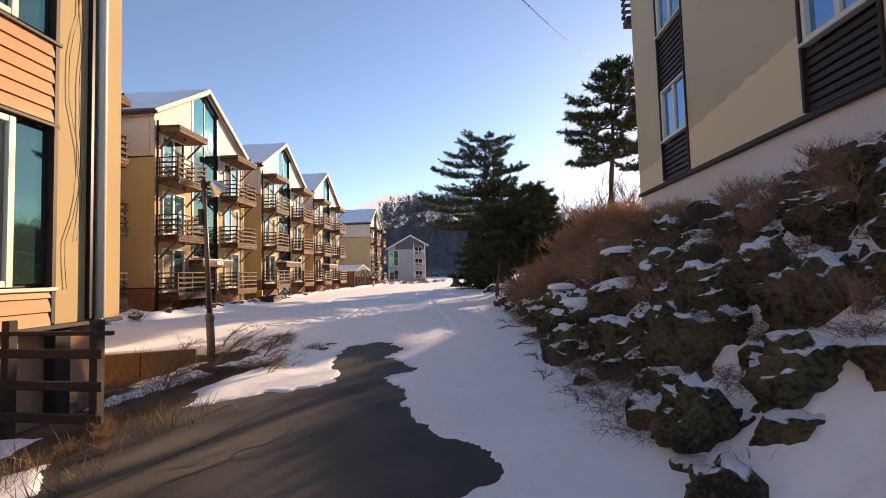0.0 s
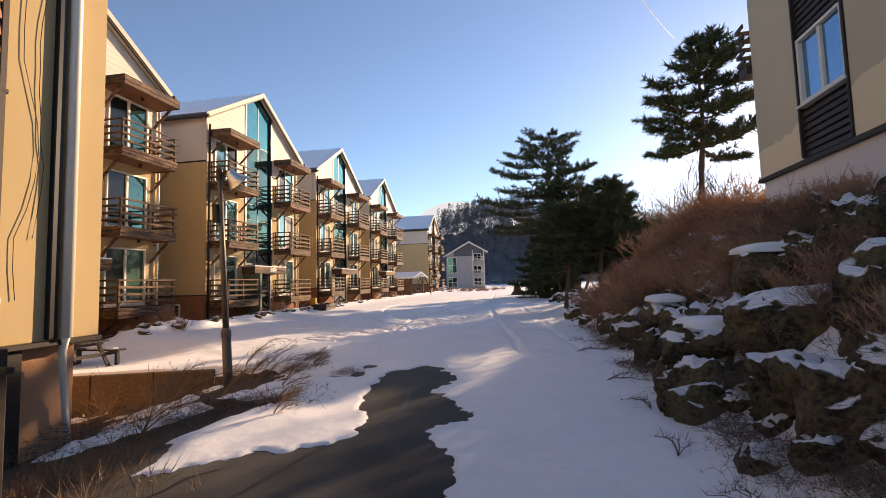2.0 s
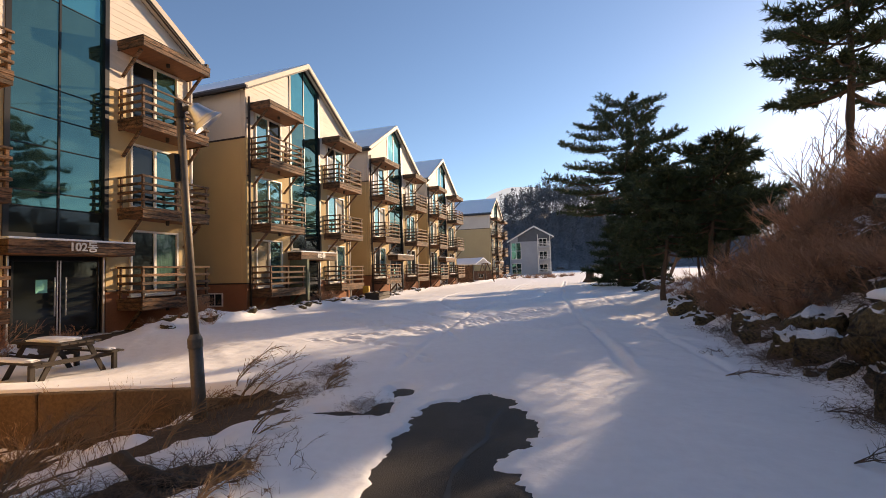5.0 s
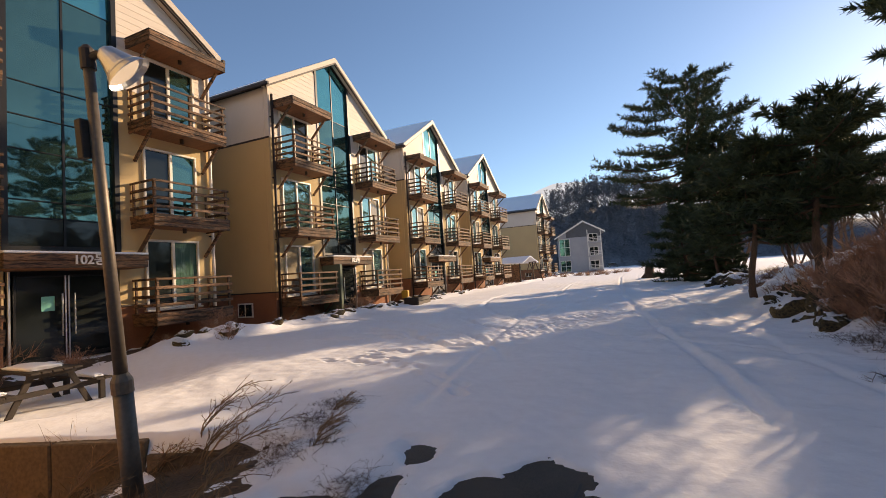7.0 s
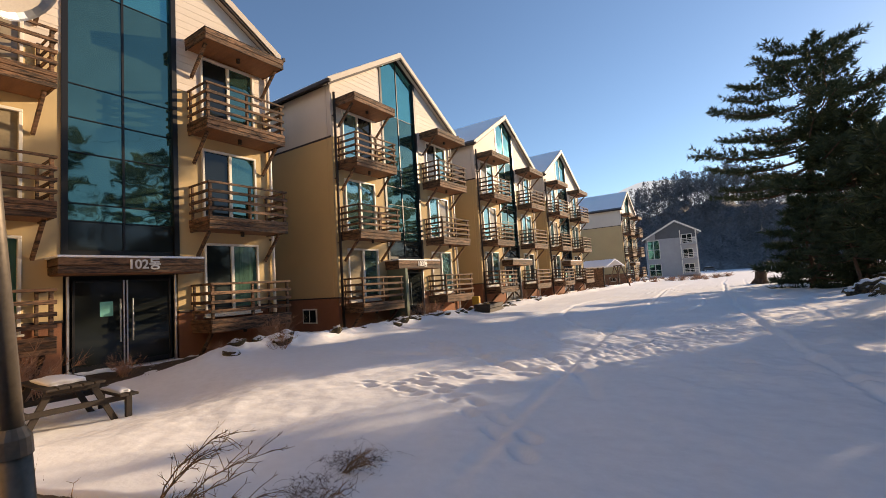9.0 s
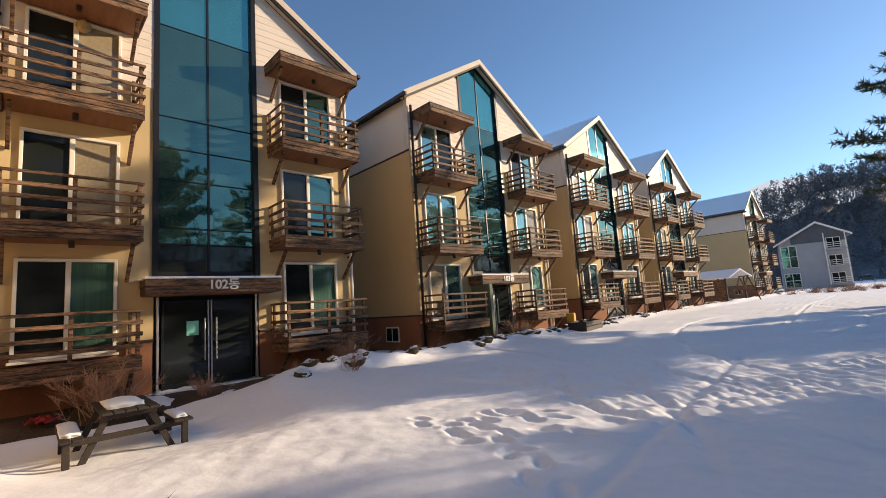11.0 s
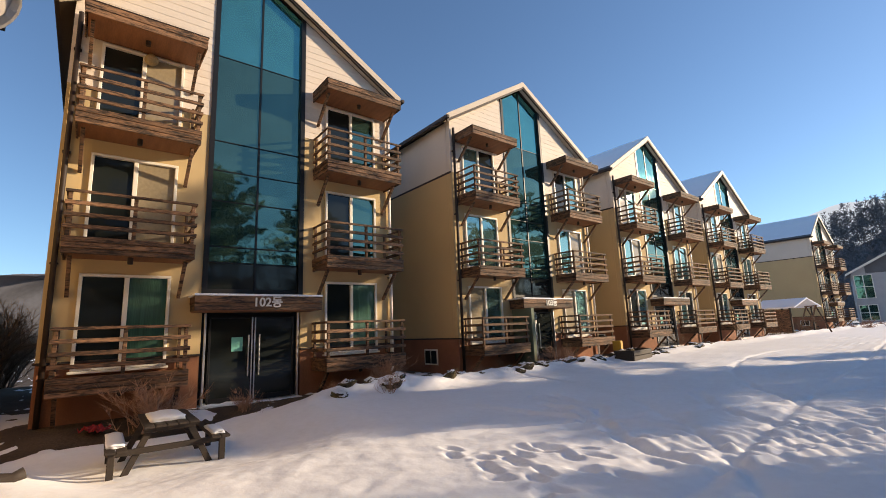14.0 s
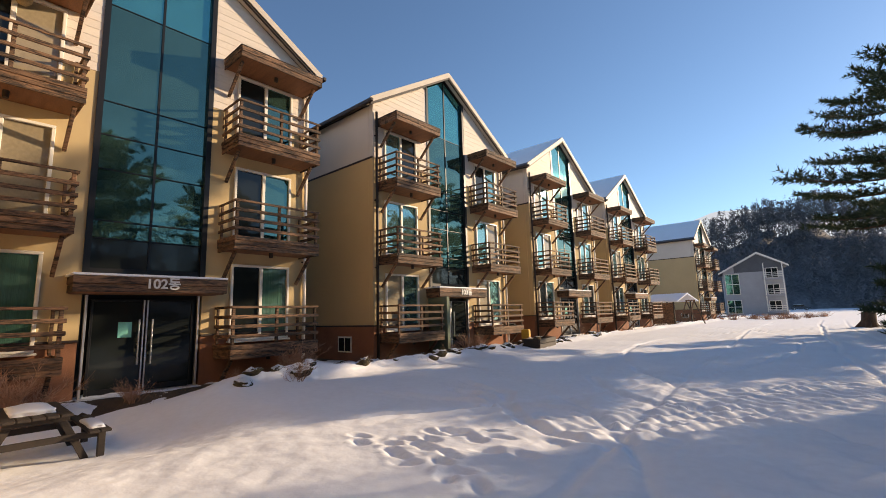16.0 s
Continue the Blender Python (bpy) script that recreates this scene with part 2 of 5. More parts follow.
# ---- mesh helpers ----
class Build:
    """Gathers vertices and faces of one mesh."""

    def __init__(self):
        self.v, self.f = [], []

    def box(self, c, s, m=None, ch=0.008):
        """A box with chamfered edges: centre, size, optional turn about the centre."""
        hx, hy, hz = s[0] / 2, s[1] / 2, s[2] / 2
        ch = min(ch, hx * 0.45, hy * 0.45, hz * 0.45)
        base, idx = len(self.v), {}
        c = Vector(c)
        for sx in (-1, 1):
            for sy in (-1, 1):
                for sz in (-1, 1):
                    for a in range(3):
                        p = [sx * hx, sy * hy, sz * hz]
                        for b in range(3):
                            if b != a:
                                p[b] -= (sx, sy, sz)[b] * ch
                        p = Vector(p)
                        idx[(sx, sy, sz, a)] = len(self.v)
                        self.v.append(tuple(c + (m @ p if m else p)))

        def add(ids, out):
            q = [Vector(self.v[i]) for i in ids]
            nrm = (q[1] - q[0]).cross(q[2] - q[0])
            o = m @ Vector(out) if m else Vector(out)
            self.f.append(tuple(ids) if nrm.dot(o) > 0 else tuple(reversed(ids)))

        ring = ((-1, -1), (1, -1), (1, 1), (-1, 1))
        for a in range(3):
            u, w = [b for b in range(3) if b != a]
            for s1 in (-1, 1):
                ids, out = [], [0, 0, 0]
                out[a] = s1
                for p, q in ring:
                    k = [0, 0, 0]
                    k[a], k[u], k[w] = s1, p, q
                    ids.append(idx[(*k, a)])
                add(ids, out)
            for p in (-1, 1):
                for q in (-1, 1):
                    k1, k2, out = [0] * 3, [0] * 3, [0] * 3
                    k1[u] = k2[u] = out[u] = p
                    k1[w] = k2[w] = out[w] = q
                    k1[a], k2[a] = -1, 1
                    add([idx[(*k1, u)], idx[(*k2, u)], idx[(*k2, w)], idx[(*k1, w)]], out)
        for sx in (-1, 1):
            for sy in (-1, 1):
                for sz in (-1, 1):
                    add([idx[(sx, sy, sz, a)] for a in range(3)], (sx, sy, sz))
        return self

    def beam(self, p, q, w, h, ch=0.006):
        """A squared timber from p to q."""
        p, q = Vector(p), Vector(q)
        turn = (q - p).to_track_quat("Y", "Z").to_matrix()
        return self.box((p + q) / 2, (w, (q - p).length, h), turn, ch)

    def tube(self, points, radii, n=8):
        """A round bar or limb along points."""
        rings = []
        for i, p in enumerate(points):
            p = Vector(p)
            a, b = Vector(points[max(i - 1, 0)]), Vector(points[min(i + 1, len(points) - 1)])
            d = (b - a).normalized()
            u = d.orthogonal().normalized()
            if abs(d.z) < 0.99:
                u = Vector((0, 0, 1)).cross(d).normalized()
            w = d.cross(u)
            rings.append(len(self.v))
            for j in range(n):
                t = 2 * math.pi * j / n
                self.v.append(tuple(p + (u * math.cos(t) + w * math.sin(t)) * radii[i]))
        for r0, r1 in zip(rings, rings[1:]):
            for j in range(n):
                self.f.append((r0 + j, r0 + (j + 1) % n, r1 + (j + 1) % n, r1 + j))
        self.f.append(tuple(reversed(range(rings[0], rings[0] + n))))
        self.f.append(tuple(range(rings[-1], rings[-1] + n)))
        return self

    def prism(self, outline, lo, hi, axis=0):
        """An outline (in the two other axes, in order) drawn out along an axis from lo to hi."""
        n, b = len(outline), len(self.v)
        for d in (lo, hi):
            for p in outline:
                k = list(p)
                k.insert(axis, d)
                self.v.append(tuple(k))
        area = sum(outline[i][0] * outline[(i + 1) % n][1] - outline[(i + 1) % n][0] * outline[i][1] for i in range(n))
        flip = (area > 0) == (axis != 1)
        near, far = list(range(b, b + n)), list(range(b + n, b + 2 * n))
        self.f.append(tuple(reversed(near)) if flip else tuple(near))
        self.f.append(tuple(far) if flip else tuple(reversed(far)))
        for i in range(n):
            j = (i + 1) % n
            q = (b + i, b + j, b + n + j, b + n + i)
            self.f.append(q if flip else tuple(reversed(q)))
        return self

    def mesh(self, name, material, smooth=False):
        me = bpy.data.meshes.new(name)
        me.from_pydata(self.v, [], self.f)
        me.materials.append(material)
        if smooth:
            me.polygons.foreach_set("use_smooth", [True] * len(me.polygons))
        me.update()
        return me


def part(name, b, material, parent=None, label="", smooth=False):
    """Links a mesh as one object under a thing or a part."""
    ob = new(name, b.mesh(name, material, smooth) if isinstance(b, Build) else b)
    if parent:
        ob.parent = parent
    return tagged(ob, label) if label else ob


def thing(name, label, category, group="", kind="", m=None):
    """An empty at the base of a thing, which its parts hang under."""
    ob = tagged(new(name), label, category, group, kind)
    if m:
        ob.matrix_basis = m
    return ob


# ---- terrain ----
def vnoise(x, y, seed=0):
    """Smooth value noise on arrays, 0 to 1."""
    x, y = np.asarray(x, float), np.asarray(y, float)
    xi, yi = np.floor(x), np.floor(y)
    u, w = x - xi, y - yi
    u, w = u * u * (3 - 2 * u), w * w * (3 - 2 * w)

    def h(a, b):
        s = np.sin(a * 127.1 + b * 311.7 + seed * 74.7) * 43758.5453
        return s - np.floor(s)

    return (h(xi, yi) * (1 - u) + h(xi + 1, yi) * u) * (1 - w) + (h(xi, yi + 1) * (1 - u) + h(xi + 1, yi + 1) * u) * w


def fbm(x, y, seed=0, octaves=4):
    out, amp, tot = 0, 1.0, 0
    for i in range(octaves):
        out, tot = out + amp * vnoise(x * 2 ** i, y * 2 ** i, seed + i), tot + amp
        amp *= 0.5
    return out / tot


def step(a, b, x):
    t = np.clip((np.asarray(x, float) - a) / (b - a), 0, 1)
    return t * t * (3 - 2 * t)


def foot_x(y):
    """Where the bank beside the road begins."""
    return np.interp(y, [-20, 3.4, 5, 7.5, 9.2, 13, 18, 27, 31, 45, 70], [1.7, 1.7, 1.75, 1.95, 2.1, 2.4, 2.3, 2.6, 3.0, 5.0, 8.0])


def kerb_y(x):
    """Line of the kerb wall on the far side of the hollow."""
    return 10.2 + 0.3 * (x + 4.3)


def ground_z(x, y):
    x, y = np.asarray(x, float), np.asarray(y, float)
    d = x - foot_x(y)
    top = np.interp(y, [-20, 8, 12, 14, 18, 24, 34, 45, 80], [2.35, 2.4, 2.5, 2.45, 2.65, 2.4, 1.0, 0.5, 0.3])
    run = np.interp(y, [-20, 4, 14, 17, 21, 30, 60], [2.7, 2.8, 3.2, 4.0, 6.5, 8.0, 10.0])
    bank = top * step(-0.15, 1, d / run) * (0.85 + 0.3 * fbm(x * 0.8, y * 0.8, 5))
    z = np.where(d > -1, bank, 0)
    z = z + 0.05 * (fbm(x * 0.5, y * 0.5, 3) - 0.5)
    # hollow beside the lamp, with the low kerb wall along its far side
    hollow = step(-2.9, -4.4, x) * step(2.0, 4.0, y) * (1 - step(kerb_y(x) - 0.1, kerb_y(x) + 0.02, y)) * (1 - step(-11.0, -13.0, x))
    z = z - (0.12 + 0.55 * step(-4.2, -7.0, x)) * hollow
    # ground falls away behind the last house and beyond the houses
    fall = step(-9.5, -16.0, x) * (1 - step(6.0, 9.6, y - (x + 13) * 0.35))
    z = z - 3.2 * fall
    z = z - 2.0 * step(-26, -40, x)
    z = z - 0.3 * step(-6.8, -9.2, x) * step(kerb_y(x) + 0.3, kerb_y(x) + 1.5, y) * (1 - step(12.0, 14.2, y)) * (1 - step(-11.5, -13.0, x))
    # a low heap along the house fronts
    front = np.exp(-((x - (-11.5 + 0.045 * (y - 13.5))) / 0.5) ** 2) * step(13.6, 15.2, y)
    z = z + front * (0.32 + 0.28 * (1 - step(16.5, 18.5, y))) * fbm(x * 1.3, y * 1.1, 9)
    return z


def gz(x, y):
    return float(ground_z(np.array([x]), np.array([y]))[0])


def poly_dist(x, y, poly):
    """Signed distance to a closed outline, negative inside."""
    d = np.full(x.shape, 1e9)
    inside = np.zeros(x.shape, bool)
    n = len(poly)
    for i in range(n):
        (ax, ay), (bx, by) = poly[i], poly[(i + 1) % n]
        ex, ey = bx - ax, by - ay
        t = np.clip(((x - ax) * ex + (y - ay) * ey) / (ex * ex + ey * ey), 0, 1)
        d = np.minimum(d, np.hypot(x - ax - t * ex, y - ay - t * ey))
        if ay != by:
            cross = ((ay > y) != (by > y)) & (x < (bx - ax) * (y - ay) / (by - ay) + ax)
            inside ^= cross
    return np.where(inside, -d, d)


BARE_ROAD = [(-1.5, 10.3), (-1.15, 9.95), (-1.0, 9.5), (-0.85, 9.0), (-1.1, 8.4), (-0.75, 7.8), (-0.45, 7.15), (-0.95, 6.65), (-0.6, 6.1), (-0.45, 5.0),
             (-0.15, 4.4), (0.3, 3.9), (0.35, 3.5), (0.1, 3.1), (-0.2, 2.2), (-0.1, 0.5), (-0.4, -4), (-3.6, -4), (-3.5, 1.5), (-3.0, 3.3),
             (-3.6, 4.2), (-3.9, 4.9), (-3.3, 5.3), (-2.65, 5.75), (-2.3, 6.1), (-2.1, 6.0), (-1.57, 6.5), (-1.66, 7.1), (-1.9, 7.4), (-2.0, 8.2), (-2.15, 9.1), (-2.0, 9.7)]
BARE_VERGE = [(-4.5, 5.7), (-4.1, 5.75), (-3.75, 6.3), (-3.45, 6.9), (-3.3, 7.4), (-2.85, 7.75), (-3.1, 8.05), (-3.9, 7.7), (-4.1, 6.9), (-4.5, 6.3)]
HOLES = [(-2.56, 10.12, 0.17, 0.26), (-2.55, 9.5, 0.13, 0.3), (-3.4, 7.6, 0.55, 0.14), (-2.95, 9.2, 0.3, 0.12)]


def line_dist(x, y, pts):
    """Distance to an open line of points."""
    d = np.full(x.shape, 1e9)
    for (ax, ay), (bx, by) in zip(pts, pts[1:]):
        ex, ey = bx - ax, by - ay
        t = np.clip(((x - ax) * ex + (y - ay) * ey) / (ex * ex + ey * ey), 0, 1)
        d = np.minimum(d, np.hypot(x - ax - t * ex, y - ay - t * ey))
    return d


# wheel marks that turn before the houses, and single footprints
TRACKS = [[(-6.97, 16.65), (-6.2, 16.5), (-5.46, 16.05), (-4.95, 15.5), (-4.62, 15.15), (-4.2, 14.85), (-3.86, 14.67), (-3.3, 14.6)],
          [(-5.3, 19.4), (-4.76, 18.39), (-4.23, 17.8), (-3.51, 17.28), (-2.6, 17.0)],
          [(-7.93, 15.68), (-6.41, 15.9), (-5.2, 16.05), (-3.96, 16.07)],
          [(-7.4, 17.6), (-6.5, 17.1), (-5.9, 16.9), (-5.6, 16.3)]]
PRINTS = [(-5.9, 13.42), (-5.68, 13.24), (-5.3, 13.36), (-5.12, 13.2), (-4.95, 13.12), (-4.74, 13.0), (-4.45, 13.2), (-4.16, 13.08), (-4.78, 13.45), (-4.5, 13.4), (-5.3, 13.6),
          (-5.0, 13.5), (-5.21, 13.98), (-4.92, 14.03), (-5.06, 13.74), (-4.9, 14.25), (-4.7, 14.4), (-4.6, 14.0), (-4.4, 14.2), (-5.0, 14.2), (-5.15, 14.15), (-4.25, 13.75), (-3.9, 13.85)]


def snow_depth(x, y):
    """Height of the snow's skin over the ground; below nought the ground lies bare."""
    n1, n2 = fbm(x * 1.1, y * 1.1, 21), fbm(x * 4.5, y * 4.5, 31)
    s = 0.06 + 0.045 * step(11, 13, y) + 0.03 * (n1 - 0.5)
    d = poly_dist(x, y, BARE_ROAD) + 0.28 * (n2 - 0.5) + 0.14 * (fbm(x * 13, y * 13, 41, 3) - 0.5)
    s = np.minimum(np.minimum(s, d * 0.9), 0.022 + 0.05 * np.clip(d - 0.15, 0, 9))
    s = np.minimum(s, 0.35 * (poly_dist(x, y, BARE_VERGE) + 0.35 * (n2 - 0.5)))
    # small bare spots along the road's broken edge
    for hx, hy, rx, ry in HOLES:
        s = np.minimum(s, 0.12 * (np.hypot((x - hx) / rx, (y - hy) / ry) - 1 + 1.6 * (n2 - 0.5)))
    # ragged cover in the hollow and on the bank
    hol = step(-2.9, -3.9, x) * step(3.0, 4.0, y) * (1 - step(kerb_y(x) - 0.15, kerb_y(x) + 0.05, y)) * (1 - step(-9.0, -11.0, x))
    s = s - hol * np.clip(0.4 * (0.6 + 0.16 * step(-3.9, -5.5, x) - n1) + 0.14 * (n2 - 0.4), -0.02, 0.2)
    db = x - foot_x(y)
    bank = step(0.05, 0.5, db) * (1 - step(40, 60, y))
    s = s - bank * np.clip(0.55 * (0.56 - 0.06 * (1 - step(4.5, 7, y)) - n1) + 0.30 * (n2 - 0.47), -0.05, 0.35)
    wall = step(-11.5, -12.2, x - 0.045 * (y - 13.5) + 0.8 * (n1 - 0.5))
    s = s - wall * (0.30 * (n1 - 0.18) + 0.12 * (n2 - 0.4))
    # wheel ruts along the road, a turning arc, a churned strip, footprints
    s = s + 0.035 * (fbm(x * 0.9, y * 0.9, 51, 3) - 0.5) + 0.032 * (n2 - 0.5) * step(9.5, 11, y)
    for off, deep in ((0.0, 0.04), (1.45, 0.022), (-3.1, 0.028)):
        off = off + 0.35 * (vnoise(y * 0.22, 0 * y + off, 81) - 0.5) + 0.1 * (n1 - 0.5)
        rut = np.exp(-((x - off - (0.1 - 0.075 * (y - 11.2) + 0.0012 * (y - 11.2) ** 2)) / 0.075) ** 4) * step(10.5, 12, y) * (1 - step(45, 70, y))
        s = s - deep * rut + 0.5 * deep * np.exp(-((x - off - 0.16 - (0.1 - 0.075 * (y - 11.2) + 0.0012 * (y - 11.2) ** 2)) / 0.07) ** 2) * step(10.5, 12, y) * (1 - step(45, 70, y))
    for pts in TRACKS:
        q = line_dist(x, y, pts) + 0.05 * (n1 - 0.5)
        s = s - 0.04 * np.exp(-(q / 0.09) ** 4) + 0.015 * np.exp(-((q - 0.17) / 0.06) ** 2)
    for cx, cy, cr in ((-14.0, 8.5, 12.5), (12.0, 30.0, 19.0), (-30.0, 30.0, 28.2)):
        ring = np.exp(-((np.hypot(x - cx, y - cy) - cr - 0.2 * (n1 - 0.5)) / 0.07) ** 2) * step(13, 14.5, y)
        s = s - 0.05 * ring
    along, across = (x + 3.7) * 0.475 + (y - 15.2) * 0.88, -(x + 3.7) * 0.88 + (y - 15.2) * 0.475
    churn = np.exp(-(across / 0.95) ** 4) * step(-1.5, 0.5, along) * (1 - step(9, 13, along))
    s = s + churn * (0.10 * (fbm(along * 3.0, across * 5.0, 61, 5) - 0.5) + 0.016 * np.sin(along * 26 + 8 * n1) + 0.018 * np.sin(across * 24 + 3 * n1) * step(0.45, 0.6, n1))
    rough = step(12.5, 15, y) * step(-8.5, -5.5, x) * (1 - step(28, 40, y))
    s = s + rough * 0.085 * (fbm(x * 3.2, y * 2.4, 71, 4) - 0.5)
    trail = [(px, py, math.cos(3.1 * i) ** 2 * 0.3 + 0.7, -0.35 * math.sin(2.3 * i)) for i, (px, py) in enumerate(PRINTS)]
    for (ax, ay), (bx, by), n in (((-4.1, 13.0), (-2.7, 11.8), 7), ((-7.5, 17.2), (-4.2, 15.0), 11)):
        for i in range(n):
            f = i / (n - 1)
            w = math.hypot(bx - ax, by - ay)
            side = 0.11 * (1 if i % 2 else -1)
            trail.append((ax + (bx - ax) * f - side * (by - ay) / w, ay + (by - ay) * f + side * (bx - ax) / w, (bx - ax) / w, (by - ay) / w))
    for fx, fy, ux, uy in trail:
        lo, la = (x - fx) * ux + (y - fy) * uy, -(x - fx) * uy + (y - fy) * ux
        q = (lo / 0.15) ** 2 + (la / 0.07) ** 2
        s = s - 0.045 * np.exp(-q ** 2) + 0.012 * np.exp(-(np.sqrt(q) - 1.5) ** 2 * 6)
    clear = (y > 10.7) & (x > -10.9) & (x < foot_x(y) - 0.1)
    return np.where(clear, np.maximum(s, 0.012), s)


def sheet(name, xs, ys, zfun, material, label, category, second=None, where=None):
    X, Y = np.meshgrid(xs, ys)
    Z = zfun(X.ravel(), Y.ravel())
    co = np.stack([X.ravel(), Y.ravel(), Z], 1)
    nx, ny = len(xs), len(ys)
    i = (np.arange(ny - 1)[:, None] * nx + np.arange(nx - 1)[None, :]).ravel()
    quads = np.stack([i, i + 1, i + nx + 1, i + nx], 1)
    me = bpy.data.meshes.new(name)
    me.from_pydata(co.tolist(), [], quads.tolist())
    me.polygons.foreach_set("use_smooth", [True] * len(me.polygons))
    me.materials.append(material)
    if second:
        me.materials.append(second)
        c = co[quads].mean(1)
        me.polygons.foreach_set("material_index", where(c[:, 0], c[:, 1]).astype(np.int32))
    me.update()
    return tagged(new(name, me), label, category, kind="structure")


def spread(a, b, fine, out, reach):
    """Coordinates that are fine from a to b and widen out to the reach on both sides."""
    mid = list(np.arange(a, b, fine))
    lo, hi, s = [], [], fine
    p = a
    while p > -reach:
        s *= out
        p -= s
        lo.append(p)
    s, p = fine, mid[-1]
    while p < reach:
        s *= out
        p += s
        hi.append(p)
    return np.array(lo[::-1] + mid + hi)


sheet("ground", spread(-9, 5, 0.12, 1.09, 3000), spread(1, 20, 0.12, 1.07, 3000), ground_z, ASPHALT,
      "dark worn asphalt and soil under the snow", "ground", SOIL,
      lambda x, y: (x > foot_x(y) - 0.1) | (x < -3.6))
sheet("snow_cover", spread(-11.5, 4.4, 0.045, 1.045, 900), spread(2, 20, 0.045, 1.03, 900),
      lambda x, y: ground_z(x, y) + snow_depth(x, y), SNOW, "thin trampled snow lying over the road and verges", "snow")


# ---- apartment houses ----
ROT = -2.6
SLOPE = math.tan(radians(31.4))
APEX = 11.75       # underside of the roof at the ridge


def roof_under(y):
    return APEX - abs(y) * SLOPE


def balcony(parent, y0, y1, top, out=1.0):
    """A timber balcony: deck, plank fascia, railing, braces and a soffit lamp."""
    b = part("balcony", Build().box((out / 2, (y0 + y1) / 2, top - 0.17), (out - 0.06, y1 - y0 - 0.06, 0.26)), WOOD_SOFFIT, parent)
    for i in range(3):
        zc = top - 0.055 - i * 0.115
        o = 0.012 * (2 - i)
        part("fascia_board", Build().box((out + o - 0.01, (y0 + y1) / 2, zc), (0.035, y1 - y0 + 0.04, 0.108)), WOOD, b)
        for s, y in ((-1, y0), (1, y1)):
            part("fascia_board", Build().box((out / 2 - 0.02, y + s * (o - 0.012), zc), (out - 0.02, 0.035, 0.108)), WOOD, b)
    for y in (y0 + 0.05, (y0 + y1) / 2, y1 - 0.05):
        part("post", Build().box((out - 0.06, y, top + 0.47), (0.07, 0.07, 0.94)), WOOD, b)
    for y in (y0 + 0.05, y1 - 0.05):
        part("post", Build().box((0.06, y, top + 0.47), (0.06, 0.06, 0.94)), WOOD, b)
    for i in range(4):
        z = top + 0.2 + i * 0.235
        h = 0.085 if i < 3 else 0.06
        part("rail", Build().box((out - 0.005, (y0 + y1) / 2, z), (0.035, y1 - y0 + 0.06, h)), WOOD, b)
        for y in (y0 + 0.0, y1 - 0.0):
            part("rail", Build().box((out / 2 - 0.02, y, z), (out - 0.02, 0.035, h)), WOOD, b)
    braces(b, y0, y1, top - 0.34, out)
    return b


def braces(b, y0, y1, low, out):
    for y in (y0 + 0.12, y1 - 0.12):
        part("brace", Build().beam((0.03, y, low - 0.75), (out - 0.25, y, low - 0.02), 0.07, 0.085), WOOD, b)
    part("soffit_lamp", Build().tube([(out * 0.55, (y0 + y1) / 2, low + 0.06), (out * 0.55, (y0 + y1) / 2, low - 0.1)], [0.055, 0.05], 10), TRIM_DARK, b)


def hood(parent, y0, y1, top, out=1.05):
    """A timber hood over the top balcony."""
    b = part("hood", Build().box((out / 2, (y0 + y1) / 2, top - 0.16), (out - 0.06, y1 - y0 - 0.06, 0.22)), WOOD_SOFFIT, parent)
    for i in range(2):
        zc = top - 0.075 - i * 0.145
        part("fascia_board", Build().box((out - 0.01 * i, (y0 + y1) / 2, zc), (0.035, y1 - y0 + 0.04, 0.138)), WOOD, b)
        for s, y in ((-1, y0), (1, y1)):
            part("fascia_board", Build().box((out / 2 - 0.02, y + s * (0.012 - 0.01 * i), zc), (out - 0.02, 0.035, 0.138)), WOOD, b)
    part("hood_top", Build().box((out / 2, (y0 + y1) / 2, top + 0.012), (out + 0.04, y1 - y0 + 0.08, 0.03)), TRIM_DARK, b)
    braces(b, y0, y1, top - 0.28, out)
    return b


def sliding_window(parent, y0, y1, z0, z1, left, right, x=0.0):
    """A two-leaf sliding window with frame, sill and what hangs behind each leaf."""
    w = part("window", Build().box((x - 0.14, (y0 + y1) / 2, (z0 + z1) / 2), (0.05, y1 - y0 - 0.02, z1 - z0 - 0.02)), TRIM_DARK, parent)
    f = Build()
    t = 0.065
    f.box((x + 0.02, (y0 + y1) / 2, z1 - t / 2), (0.09, y1 - y0, t)).box((x + 0.02, (y0 + y1) / 2, z0 + t / 2), (0.09, y1 - y0, t))
    for y in (y0 + t / 2, y1 - t / 2):
        f.box((x + 0.02, y, (z0 + z1) / 2), (0.088, t, z1 - z0 - 2 * t))
    part("window_frame", f, FRAME_WHITE, w)
    part("mullion", Build().box((x + 0.012, (y0 + y1) / 2, (z0 + z1) / 2), (0.06, 0.09, z1 - z0 - 2 * t)), FRAME_WHITE, w)
    mid = (y0 + y1) / 2
    for i, (a, b, m) in enumerate(((y0 + t, mid - 0.045, left), (mid + 0.045, y1 - t, right))):
        part("pane", Build().box((x - 0.02 + 0.012 * i, (a + b) / 2, (z0 + z1) / 2), (0.012, b - a, z1 - z0 - 2 * t), None, 0.002), m, w)
    part("window_sill", Build().box((x + 0.05, mid, z0 - 0.03), (0.14, y1 - y0 + 0.08, 0.05)), FRAME_WHITE, w)
    return w


